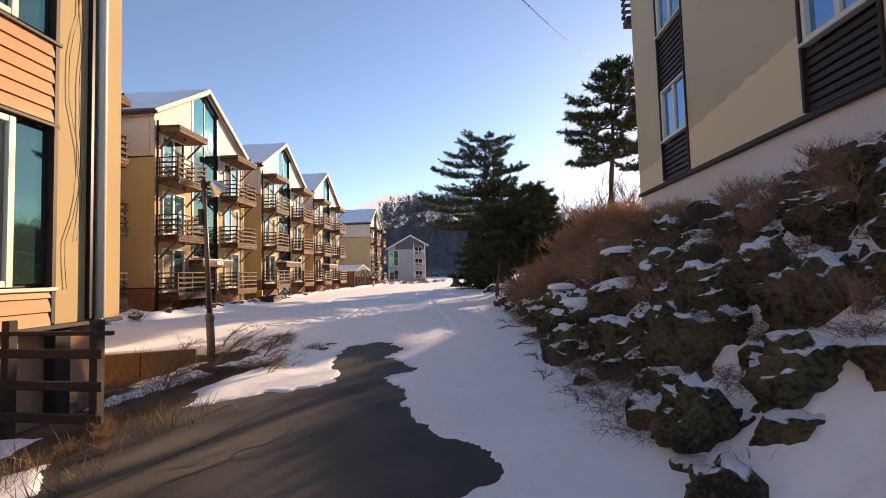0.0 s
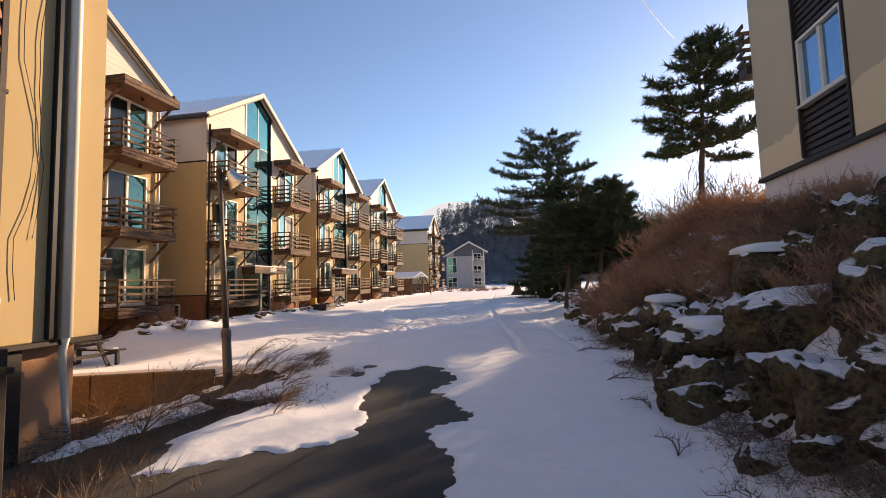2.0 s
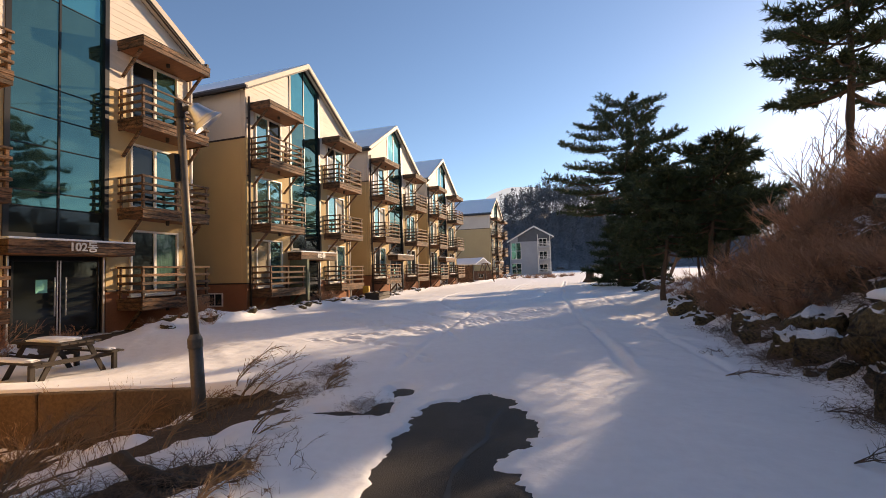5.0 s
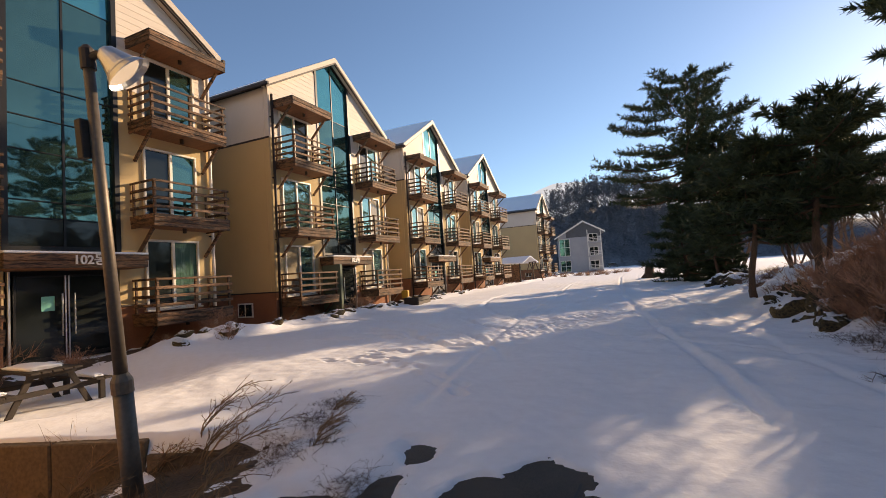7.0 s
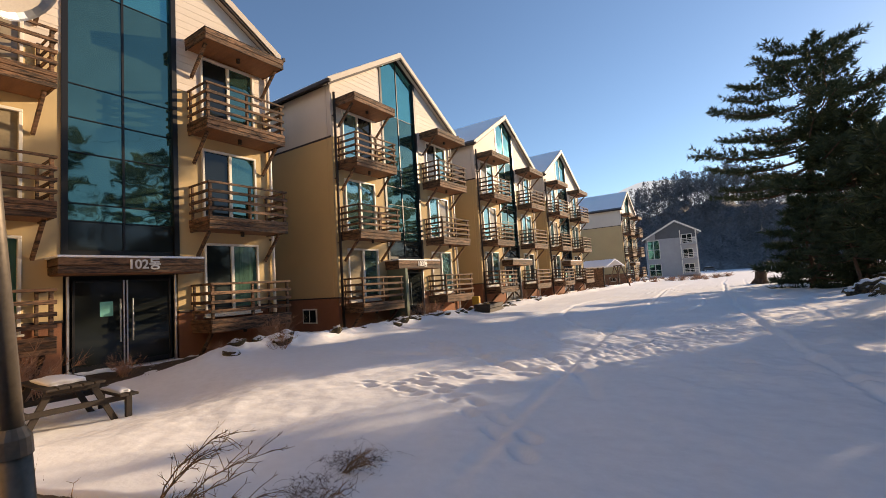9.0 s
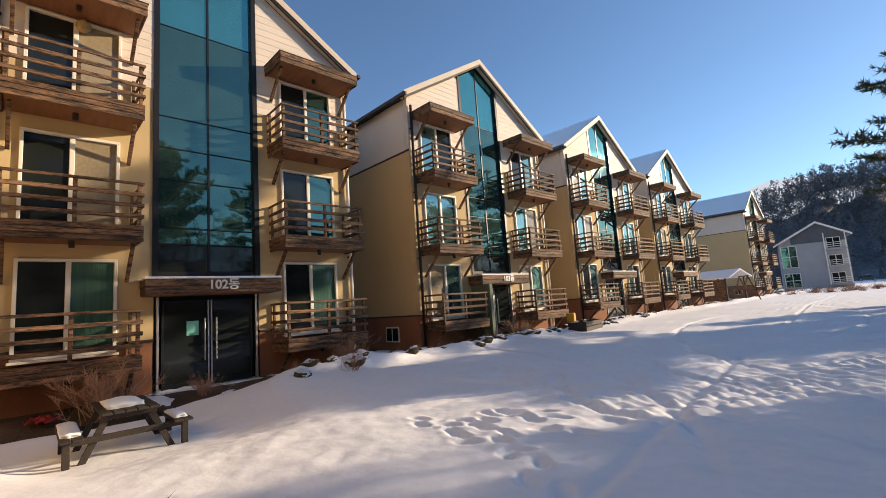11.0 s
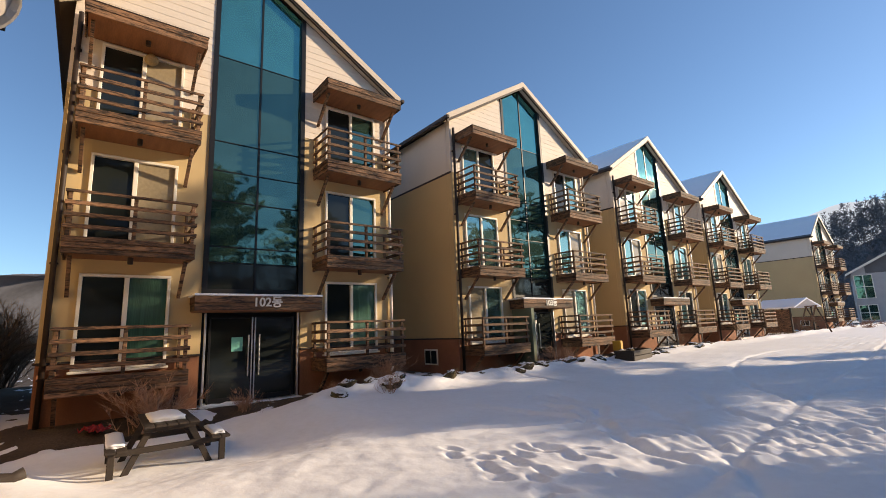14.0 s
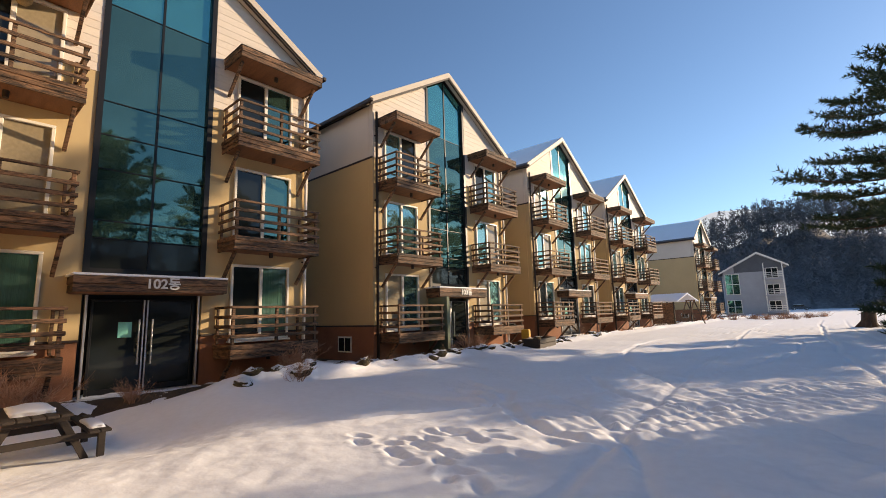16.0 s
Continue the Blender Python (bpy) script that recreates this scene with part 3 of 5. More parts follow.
def lettering(parent, text, size, at, material):
    """Raised letters on a board that faces local +x."""
    cu = bpy.data.curves.new("lettering", "FONT")
    cu.body, cu.size, cu.extrude, cu.align_x, cu.align_y = text, size, 0.012, "CENTER", "CENTER"
    cu.offset = 0.006
    tmp = bpy.data.objects.new("lettering", cu)
    me = bpy.data.meshes.new_from_object(tmp)
    bpy.data.objects.remove(tmp)
    me.transform(Matrix.Translation(at) @ Euler((radians(90), 0, radians(90))).to_matrix().to_4x4())
    me.materials.clear()
    me.materials.append(material)
    return part("lettering", me, None, parent)


W, DEEP, BASE, SPLIT = 4.1, 9.5, 1.2, 7.2
BAYS = ((-3.85, -1.62), (1.5, 3.85))
OPEN = [((a + b) / 2 - 0.83, (a + b) / 2 + 0.83) for a, b in BAYS]
SILLS = [1.02 + 2.67 * i for i in range(3)]
GL0, GL1 = -1.22, 1.17


def apartment_house(m, text, label, leaves, group="gabled apartment houses in a row"):
    """A three-storey gabled house; local x points out of its front, y along it."""
    h = thing("apartment_house", label, "apartment house", group, "", m)
    for c, d in ((-W, GL0), (GL1, W)):
        part("foundation", Build().box((-DEEP / 2, (c + d) / 2, (BASE - 1.5) / 2), (DEEP - 0.02, d - c - 0.01, BASE + 1.5), None, 0.01), STONE_RED, h)
        part("drip_ledge", Build().box((-DEEP / 2 + 0.01, (c + d) / 2 + (0.015 if c > 0 else -0.015), BASE), (DEEP + 0.06, d - c + 0.03, 0.05)), TRIM_DARK, h)
    part("threshold", Build().box((-0.2, (GL0 + GL1) / 2, -0.5), (0.9, GL1 - GL0 - 0.02, 1.04)), CONCRETE, h)
    top = lambda y: roof_under(y) - 0.03
    # walls: yellow plaster below, cream above, with the glass bay set through the front
    for (a, b), (p, q) in zip(((-W, GL0), (GL1, W)), OPEN):
        for c, d in ((a, p), (q, b)):
            part("wall", Build().prism([(c, BASE + 0.02), (d, BASE + 0.02), (d, SPLIT), (c, SPLIT)], -0.22, 0), STUCCO, h)
            part("upper_wall", Build().prism([(c, SPLIT), (d, SPLIT), (d, top(d)), (c, top(c))], -0.2, -0.03), PANEL, h)
        for c, d in ((SILLS[0] + 2.0, SILLS[1]), (SILLS[1] + 2.0, SILLS[2])):
            part("wall", Build().prism([(p, c), (q, c), (q, d), (p, d)], -0.22, 0), STUCCO, h)
        part("upper_wall", Build().prism([(p, SILLS[2] + 2.0), (q, SILLS[2] + 2.0), (q, top(q)), (p, top(p))], -0.2, -0.03), PANEL, h)
    part("rear_wall", Build().prism([(-W, BASE), (W, BASE), (W, top(W)), (0, top(0)), (-W, top(W))], -DEEP, -DEEP + 0.2), STUCCO, h)
    for s in (-1, 1):
        part("side_wall", Build().box((-DEEP / 2 - 0.02, s * (W - 0.11), (BASE + SPLIT) / 2 + 0.01), (DEEP - 0.42, 0.22, SPLIT - BASE - 0.02)), STUCCO, h, "smooth ochre-yellow rendered wall")
        part("upper_side_wall", Build().box((-DEEP / 2 - 0.0, s * (W - 0.1), (SPLIT + top(W)) / 2), (DEEP - 0.44, 0.2, top(W) - SPLIT - 0.02)), PANEL, h, "cream upper wall panels")
        part("wall_trim", Build().box((-DEEP / 2, s * (W + 0.008), SPLIT), (DEEP, 0.03, 0.07)), TRIM_DARK, h)
    # lapped boards over the front of the gable
    z = SPLIT
    while z < APEX - 0.4:
        for a, b in ((-W, GL0 - 0.04), (GL1 + 0.04, W)):
            p, q = OPEN[0] if a < 0 else OPEN[1]
            e0, e1 = (APEX - 0.06 - z) / SLOPE, (APEX - 0.06 - z - 0.2) / SLOPE
            for c, d in (((a, p), (q, b)) if z + 0.1 < SILLS[2] + 2.0 else ((a, b),)):
                lo, hi = (max(c, -e0), max(c, -e1)), (min(d, e0), min(d, e1))
                if hi[1] - lo[1] > 0.08:
                    bd = Build()
                    for (y0, z0), x in zip(((lo[0], z), (hi[0], z), (hi[1], z + 0.2), (lo[1], z + 0.2)), (0.012, 0.012, 0.004, 0.004)):
                        bd.v += [(-0.03, y0, z0), (x, y0, z0)]
                    bd.f += [(1, 3, 5, 7), (6, 4, 2, 0), (0, 2, 3, 1), (2, 4, 5, 3), (4, 6, 7, 5), (6, 0, 1, 7)]
                    part("siding_board", bd, SIDING, h)
        z += 0.2
    # glass bay
    bay = part("glass_bay", Build().box((-0.35, (GL0 + GL1) / 2, 6.2), (0.1, GL1 - GL0, 7.1)), FRAME_DARK, h, "tall teal curtain-wall glazing in dark frames")
    mid = (GL0 + GL1) / 2
    levels = [2.7, 3.42, 3.82, 5.0, 5.8, 6.6, 9.0]
    for a, b in ((GL0 + 0.05, mid - 0.025), (mid + 0.025, GL1 - 0.05)):
        for z0, z1 in zip(levels, levels[1:] + [None]):
            if z1 is None:
                pz = Build().prism([(a, z0 + 0.02), (b, z0 + 0.02), (b, top(b) - 0.06), (a, top(a) - 0.06)], -0.1, -0.08)
            else:
                pz = Build().prism([(a, z0 + 0.02), (b, z0 + 0.02), (b, z1 - 0.02), (a, z1 - 0.02)], -0.1, -0.08)
            part("pane", pz, GLASS_TOP if z1 is None else GLASS_TEAL if z0 > 3.4 else GLASS_DARK, bay)
    fr = Build()
    for y in (GL0 + 0.02, GL1 - 0.02):
        fr.prism([(y - 0.06, 2.6), (y + 0.06, 2.6), (y + 0.06, top(y) - 0.05), (y - 0.06, top(y) - 0.05)], -0.16, 0.035)
    for i, z in enumerate(levels):
        fr.box((-0.085, mid, z), (0.04, GL1 - GL0 - 0.1, 0.028 if i else 0.12))
    fr.prism([(mid - 0.025, 2.6), (mid + 0.025, 2.6), (mid + 0.025, top(0) - 0.12), (mid - 0.025, top(0) - 0.12)], -0.12, -0.055)
    part("mullion_frame", fr, FRAME_DARK, bay)
    # roof: two slopes with an overhang, rake boards, thin snow
    for s in (-1, 1):
        o = W + 0.28
        sl = Build()
        sl.prism([(0, APEX + 0.0), (s * o, APEX - o * SLOPE), (s * o, APEX + 0.16 - o * SLOPE), (0, APEX + 0.16)], -DEEP - 0.4, 0.24)
        r = part("roof", sl, TRIM_DARK, h)
        part("rake_board", Build().prism([(0, APEX + 0.02), (s * o, APEX + 0.02 - o * SLOPE), (s * (o + 0.03), APEX + 0.22 - o * SLOPE), (0, APEX + 0.24)], 0.24, 0.28), TRIM_CREAM, r)
        part("rake_trim", Build().prism([(0, APEX - 0.06), (s * o, APEX - 0.06 - o * SLOPE), (s * o, APEX + 0.02 - o * SLOPE), (0, APEX + 0.02)], 0.17, 0.25), TRIM_DARK, r)
        part("soffit", Build().prism([(0, APEX - 0.03), (s * o, APEX - 0.03 - o * SLOPE), (s * o, APEX - 0.004 - o * SLOPE), (0, APEX - 0.004)], 0.0, 0.17), PANEL, r)
        part("gutter", Build().box((-DEEP / 2, s * (o + 0.05), APEX + 0.06 - o * SLOPE), (DEEP + 0.8, 0.1, 0.11)), TRIM_DARK, r)
        part("shingles", Build().prism([(0, APEX + 0.17), (s * (o + 0.02), APEX + 0.165 - o * SLOPE), (s * (o + 0.02), APEX + 0.2 - o * SLOPE), (0, APEX + 0.205)], -DEEP - 0.4, 0.23), ROOF_TILE, r)
        part("snow_layer", Build().prism([(0, APEX + 0.207), (s * (o - 0.25), APEX + 0.205 - (o - 0.25) * SLOPE), (s * (o - 0.32), APEX + 0.255 - (o - 0.32) * SLOPE), (0, APEX + 0.265)], -DEEP - 0.3, 0.2), SNOW_ROOF, r, "thin snow on the roof slope")
    # balconies, hoods, windows
    n = 0
    for y0, y1 in BAYS:
        for fl in range(3):
            balcony(h, y0, y1, 0.95 + 2.67 * fl)
            a, b = leaves[n % len(leaves)]
            sliding_window(h, (y0 + y1) / 2 - 0.83, (y0 + y1) / 2 + 0.83, SILLS[fl], SILLS[fl] + 2.0, a, b)
            n += 1
        hood(h, y0 - 0.02, y1 + 0.02, 8.66)
    # downpipes
    for s in (-1, 1):
        y = s * (W - 0.12)
        p = part("downpipe", Build().tube([(0.09, y, -0.2), (0.09, y, 8.9)], [0.05, 0.05], 10), FRAME_WHITE if s > 0 else TRIM_DARK, h, smooth=True)
        for z in (0.9, 3.2, 5.6, 8.0):
            part("bracket", Build().box((0.05, y, z), (0.1, 0.14, 0.04)), TRIM_DARK, p)
    # entrance
    e = part("entrance_canopy", Build().box((0.36, mid, 2.32), (0.7, 2.86, 0.3)), WOOD_SOFFIT, h)
    for i in range(2):
        part("fascia_board", Build().box((0.735 - 0.012 * i, mid, 2.44 - 0.17 * i), (0.045, 2.98, 0.162)), WOOD, e)
        for s in (-1, 1):
            part("fascia_board", Build().box((0.36, mid + s * (1.45 - 0.012 * i), 2.44 - 0.17 * i), (0.7, 0.04, 0.162)), WOOD, e)
    part("snow_layer", Build().box((0.37, mid, 2.55), (0.78, 3.0, 0.05), None, 0.025), SNOW_ROOF, e)
    if text:
        lettering(e, text, 0.29, (0.765, mid + 0.1, 2.37), SIGN_WHITE)
    d = part("entrance_door", Build().box((-0.3, mid, 1.1), (0.06, GL1 - GL0 - 0.04, 2.5)), FRAME_DARK, h, "dark glazed double door in bright metal frame")
    dy = (GL1 - GL0) / 2 - 0.1
    for s in (-1, 1):
        part("door_jamb", Build().box((-0.02, mid + s * (dy + 0.02), 1.08), (0.1, 0.05, 2.16)), ALU, d)
        leaf = part("door_leaf", Build().box((-0.05, mid + s * 0.52, 1.06), (0.015, 0.96, 2.0), None, 0.003), GLASS_DARK, d)
        fr = Build().box((-0.04, mid + s * 0.035, 1.06), (0.045, 0.05, 2.02)).box((-0.04, mid + s * 1.0, 1.06), (0.045, 0.05, 2.02))
        fr.box((-0.04, mid + s * 0.52, 2.05), (0.04, 0.9, 0.05)).box((-0.04, mid + s * 0.52, 0.1), (0.04, 0.9, 0.12))
        part("leaf_frame", fr, FRAME_DARK, d)
        part("edge_strip", Build().box((-0.012, mid + s * 0.035, 1.06), (0.012, 0.03, 2.0)), ALU, d)
        part("door_handle", Build().tube([(0.05, mid + s * 0.13, 0.62), (0.05, mid + s * 0.13, 1.62)], [0.017, 0.017], 8), ALU, d)
    part("notice", Build().box((-0.035, mid - 0.38, 1.4), (0.004, 0.26, 0.34), None, 0.001), NOTICE, d)
    if text.startswith("103"):
        part("vestibule_panel", Build().box((0.5, GL0 - 0.1, 1.1), (0.95, 0.16, 2.16)), mat("grey_green_panel", (0.13, 0.16, 0.11), 0.8, 0.15, 1, 30, 0.1), h, "grey-green side panel of the entrance")
    # basement light on the flank
    bw = part("basement_window", Build().box((-1.6, -W + 0.0, 0.55), (0.8, 0.05, 0.56)), FRAME_WHITE, h)
    for s in (-1, 1):
        part("pane", Build().box((-1.6 + s * 0.185, -W - 0.028, 0.55), (0.32, 0.01, 0.46), None, 0.002), GLASS_DARK, bw)
    return h


def front_x(y):
    return -13.35 + 0.045 * (y - 13.5)


KINDS = [(GLASS_DARK, CURTAIN_GREEN), (GLASS_DARK, CURTAIN_BEIGE), (GLASS_DARK, CURTAIN_BEIGE), (GLASS_DARK, CURTAIN_GREEN), (GLASS_DARK, GLASS_TEAL), (GLASS_DARK, GLASS_TEAL)]
KINDS2 = [(CURTAIN_BEIGE, GLASS_SKY_BRIGHT), (GLASS_SKY_BRIGHT, GLASS_SKY_BRIGHT), (GLASS_SKY_BRIGHT, GLASS_DARK), (CURTAIN_BEIGE, GLASS_SKY_BRIGHT), (GLASS_SKY_BRIGHT, CURTAIN_BEIGE), (GLASS_DARK, GLASS_SKY_BRIGHT)]
HOUSE_LABEL = "ochre three-storey gabled apartment house with weathered timber balconies"
apartment_house(pose(front_x(13.5), 13.5, 0, 0, 0, ROT), "102동", HOUSE_LABEL + ", block 102", KINDS)
second = apartment_house(pose(front_x(24.3), 24.3, 0.02, 0, 0, ROT), "103동", HOUSE_LABEL + ", block 103", KINDS2)
third = apartment_house(pose(front_x(35.05), 35.05, 0.15, 0, 0, ROT), "", HOUSE_LABEL + ", lettering gone", KINDS2[::-1])
copy_thing(third, pose(front_x(45.8), 45.8, 0.15, 0, 0, ROT))
copy_thing(third, pose(front_x(71.5), 71.5, 0.1, 0, 0, ROT))


# ---- near house on the left, lamp, fence ----
def near_house():
    """The corner house beside the road: ochre corner, orange siding and windows."""
    m = pose(-5.04, 7.0, 0, 0, 0, ROT)
    h = thing("corner_house", "ochre rendered house with orange timber siding and open window", "house", m=m)
    part("foundation", Build().box((-6.13, -6.08, -0.9), (11.86, 11.9, 3.66)), mat("orange_base_render", (0.58, 0.32, 0.19), 0.9, 0.2, 1, 40, 0.3), h)
    part("wall", Build().box((-6.05, -0.56, 5.5), (12.1, 1.12, 9.04)), STUCCO, h, "ochre rendered corner with loose cables")
    part("rear_wall", Build().box((-6.2, -6.5, 5.5), (11.8, 10.75, 9.04)), STUCCO, h)
    part("window_jamb", Build().box((-0.05, -1.16, 5.5), (0.16, 0.07, 9.0)), TRIM_DARK, h)
    part("floor_edge", Build().box((-0.2, -2.5, 0.95), (0.5, 5.02, 0.06)), TRIM_DARK, h)
    part("post", Build().box((-0.1, -0.95, 0.2), (0.15, 0.24, 1.5)), WOOD_DARK, h)
    z = 0.98
    bands = [(0.98, 1.42), (3.62, 4.68), (6.8, 7.7)]
    for lo, hi in bands:
        z, k = lo, 0
        while z < hi - 0.02:
            t = min(0.176, hi - z)
            part("siding_board", Build().prism([(-0.2, z), (0.035, z), (0.008, z + t), (-0.2, z + t)], -9, -1.2, 1), ORANGE, h)
            z += 0.176
        part("trim_board", Build().box((-0.02, -5.05, hi + 0.02), (0.14, 7.9, 0.05)), TRIM_DARK if lo > 1 else FRAME_WHITE, h)
        part("trim_board", Build().box((-0.03, -5.05, lo - 0.03), (0.12, 7.9, 0.05)), TRIM_DARK, h)
    for z0, z1 in ((1.47, 3.54), (4.75, 6.72)):
        w = part("window", Build().box((-0.12, -5, (z0 + z1) / 2), (0.05, 7.8, z1 - z0)), TRIM_DARK, h)
        part("pane", Build().box((-0.06, -1.42, (z0 + z1) / 2), (0.012, 0.42, z1 - z0 - 0.1), None, 0.002), GLASS_TEAL, w)
        part("pane", Build().box((-0.04, -2.7, (z0 + z1) / 2), (0.012, 1.9, z1 - z0 - 0.2), None, 0.002), CURTAIN_BEIGE if z0 < 3 else GLASS_TEAL, w)
        f = Build()
        for y in (-1.72, -3.7):
            f.box((-0.02, y, (z0 + z1) / 2), (0.07, 0.09, z1 - z0 - 0.02))
        f.box((-0.02, -2.7, z0 + 0.05), (0.06, 1.9, 0.08)).box((-0.02, -2.7, z1 - 0.05), (0.06, 1.9, 0.08))
        part("window_frame", f, FRAME_WHITE, w)
    p = part("downpipe", Build().tube([(0.07, -0.46, 1.0), (0.07, -0.46, 9.6)], [0.06, 0.06], 14), FRAME_WHITE, h, "white plastic downpipe", True)
    part("elbow", Build().tube([(0.07, -0.46, 1.05), (0.0, -0.44, 0.82), (-0.11, -0.3, 0.2), (-0.11, -0.22, -0.4)], [0.05, 0.04, 0.032, 0.032], 10), FRAME_WHITE, p, smooth=True)
    # Narrow dark upright strip on the wall next to the downpipe.
    part("cable_duct", Build().box((0.03, -0.6, 5.3), (0.07, 0.1, 8.6)), FRAME_DARK, h)
    part("roof", Build().box((-6.05, -6, 10.2), (12.8, 12.8, 0.3)), TRIM_DARK, h)
    rnd = random.Random(4)
    for j in range(2):
        pts, y = [], -0.78 - 0.12 * j
        for i in range(14):
            pts.append((0.02, y + (0.05 + 0.05 * j) * math.sin(i * 0.75 + 2 * j) + rnd.uniform(-0.03, 0.03), 5.6 - i * (0.27 + 0.05 * j)))
        part("cable", Build().tube(pts, [0.004] * 14, 5), WIRE, h)
    return h


near_house()


def fence(m, n):
    f = thing("fence", "dark weathered timber post-and-rail fence between road and house", "fence", m=m)
    for i in range(n):
        part("post", Build().box((0, -1.15 * i, 0.38), (0.1, 0.1, 1.46)), WOOD_DARK, f)
    for z in (0.08, 0.42, 0.76):
        part("rail", Build().box((0.075, -1.15 * (n - 1) / 2, z), (0.045, 1.15 * (n - 1) + 0.3, 0.1)), WOOD_DARK, f)
    part("cap_rail", Build().box((0.03, -1.15 * (n - 1) / 2, 0.97), (0.06, 1.15 * (n - 1) + 0.45, 0.045)), WOOD_DARK, f)
    return f


fence(pose(-3.73, 4.85, 0.0, 0, 0, -100), 3)


def street_lamp(m):
    s = thing("street_lamp", "leaning weathered grey steel lamp post with bell shade", "street lamp", m=m)
    part("pole", Build().tube([(0, 0, -0.6), (0, 0, 0.75)], [0.078, 0.074], 16).tube([(0, 0, 0.75), (0, 0, 3.45)], [0.052, 0.04], 16), GALV, s, smooth=True)
    part("collar", Build().tube([(0, 0, 0.68), (0, 0, 0.78), (0, 0, 0.84)], [0.082, 0.082, 0.054], 16), GALV, s)
    part("cap", Build().tube([(0, 0, 3.36), (0, 0, 3.52), (0, 0, 3.56)], [0.056, 0.056, 0.02], 12), TRIM_DARK, s)
    part("arm", Build().tube([(0, 0, 3.44), (0.1, 0.02, 3.47), (0.17, 0.03, 3.43)], [0.035, 0.03, 0.03], 8), TRIM_DARK, s)
    ax = Vector((0.42, 0.46, -0.72)).normalized()
    tip = Vector((0.14, 0.03, 3.5))
    bell = Build().tube([tuple(tip + ax * d) for d in (0, 0.03, 0.1, 0.18, 0.25, 0.262)], [0.04, 0.075, 0.1, 0.135, 0.19, 0.195], 24)
    bell.f.pop()
    part("shade", bell, ALU, s, "fluted metal bell shade")
    part("lens", Build().tube([tuple(tip + ax * d) for d in (0.2, 0.225)], [0.155, 0.165], 24), PANEL, s)
    part("control_box", Build().box((-0.05, -0.07, 2.78), (0.08, 0.07, 0.32)), WOOD_DARK, s)
    return s


street_lamp(pose(-4.77, 9.23, 0.0, 4.2, -0.3, 0))


def picnic_table(m):
    s = thing("picnic_table", "weathered timber picnic table under lumps of snow", "picnic table", m=m)
    for i in range(5):
        part("top_board", Build().box((-0.3 + 0.15 * i, 0, 0.72), (0.135, 1.55, 0.04)), WOOD_DARK, s)
    for sx in (-1, 1):
        for i in range(2):
            part("seat_board", Build().box((sx * (0.62 + 0.14 * i), 0, 0.43), (0.13, 1.6, 0.04)), WOOD_DARK, s)
    for sy in (-1, 1):
        part("crossbeam", Build().box((0, sy * 0.58, 0.37), (1.55, 0.045, 0.09)), WOOD_DARK, s)
        part("top_batten", Build().box((0, sy * 0.58, 0.66), (0.7, 0.045, 0.08)), WOOD_DARK, s)
        for sx in (-1, 1):
            part("post", Build().box((sx * 0.74, sy * 0.6, 0.15), (0.09, 0.08, 0.5)), WOOD_DARK, s)
            part("leg", Build().beam((sx * 0.25, sy * 0.53, 0.7), (sx * 0.62, sy * 0.53, -0.08), 0.045, 0.09), WOOD_DARK, s)
    return s


PT = pose(-9.8, 11.05, -0.26, 0, 0, 86) @ Matrix.Diagonal((0.92, 0.92, 0.9, 1))
picnic_table(PT)


def snow_lump(m, s, seed):
    bm = bmesh.new()
    bmesh.ops.create_icosphere(bm, subdivisions=3, radius=1)
    for v in bm.verts:
        k = v.co
        q = Vector((max(-0.8, min(0.8, k.x * 1.15)), max(-0.8, min(0.8, k.y * 1.15)), max(k.z, -0.1)))
        v.co = Vector((q.x * s[0], q.y * s[1], q.z * s[2])) * (1 + 0.12 * noise.noise(k * 2 + Vector((seed, 0, 0))))
    me = bpy.data.meshes.new("snow_lump")
    bm.to_mesh(me)
    bm.free()
    me.polygons.foreach_set("use_smooth", [True] * len(me.polygons))
    me.materials.append(SNOW_ROOF)
    ob = tagged(new("snow_lump", me), "lump of snow resting on the picnic table", "snow")
    ob.matrix_basis = m
    return ob


snow_lump(PT @ pose(-0.03, 0.0, 0.75), (0.3, 0.6, 0.075), 1)
snow_lump(PT @ pose(0.69, -0.2, 0.455), (0.12, 0.5, 0.05), 2)
snow_lump(PT @ pose(-0.69, 0.1, 0.455), (0.15, 0.8, 0.05), 3)

kerb = Build()
for i in range(9):
    x0 = -4.45 - i * 0.98
    lo = 0.02 if i else -0.12
    kerb.beam((x0, float(kerb_y(x0)) - 0.02, lo - 0.4), (x0 - 0.965, float(kerb_y(x0 - 0.965)) - 0.02, lo - 0.4), 0.14, 0.8, 0.015)
tagged(part("kerb_wall", kerb, TAN_WALL), "low tan concrete kerb wall along the snowy hollow", "kerb", kind="structure")


def log(m, length, r):
    n = 9
    b = Build().tube([(0.04 * math.sin(i), length * (i / (n - 1) - 0.5), r + 0.02 * math.sin(i * 1.7)) for i in range(n)], [r * (0.75 + 0.25 * math.sin(i * 2.1 + 1) ** 2) for i in range(n)], 9)
    ob = tagged(part("log", b, WOOD_DARK, smooth=True), "dark rotting log lying half in snow", "log")
    ob.matrix_basis = m
    return ob


log(pose(-3.5, 7.6, gz(-3.5, 7.6) - 0.06, 0, 0, 76), 1.5, 0.075)


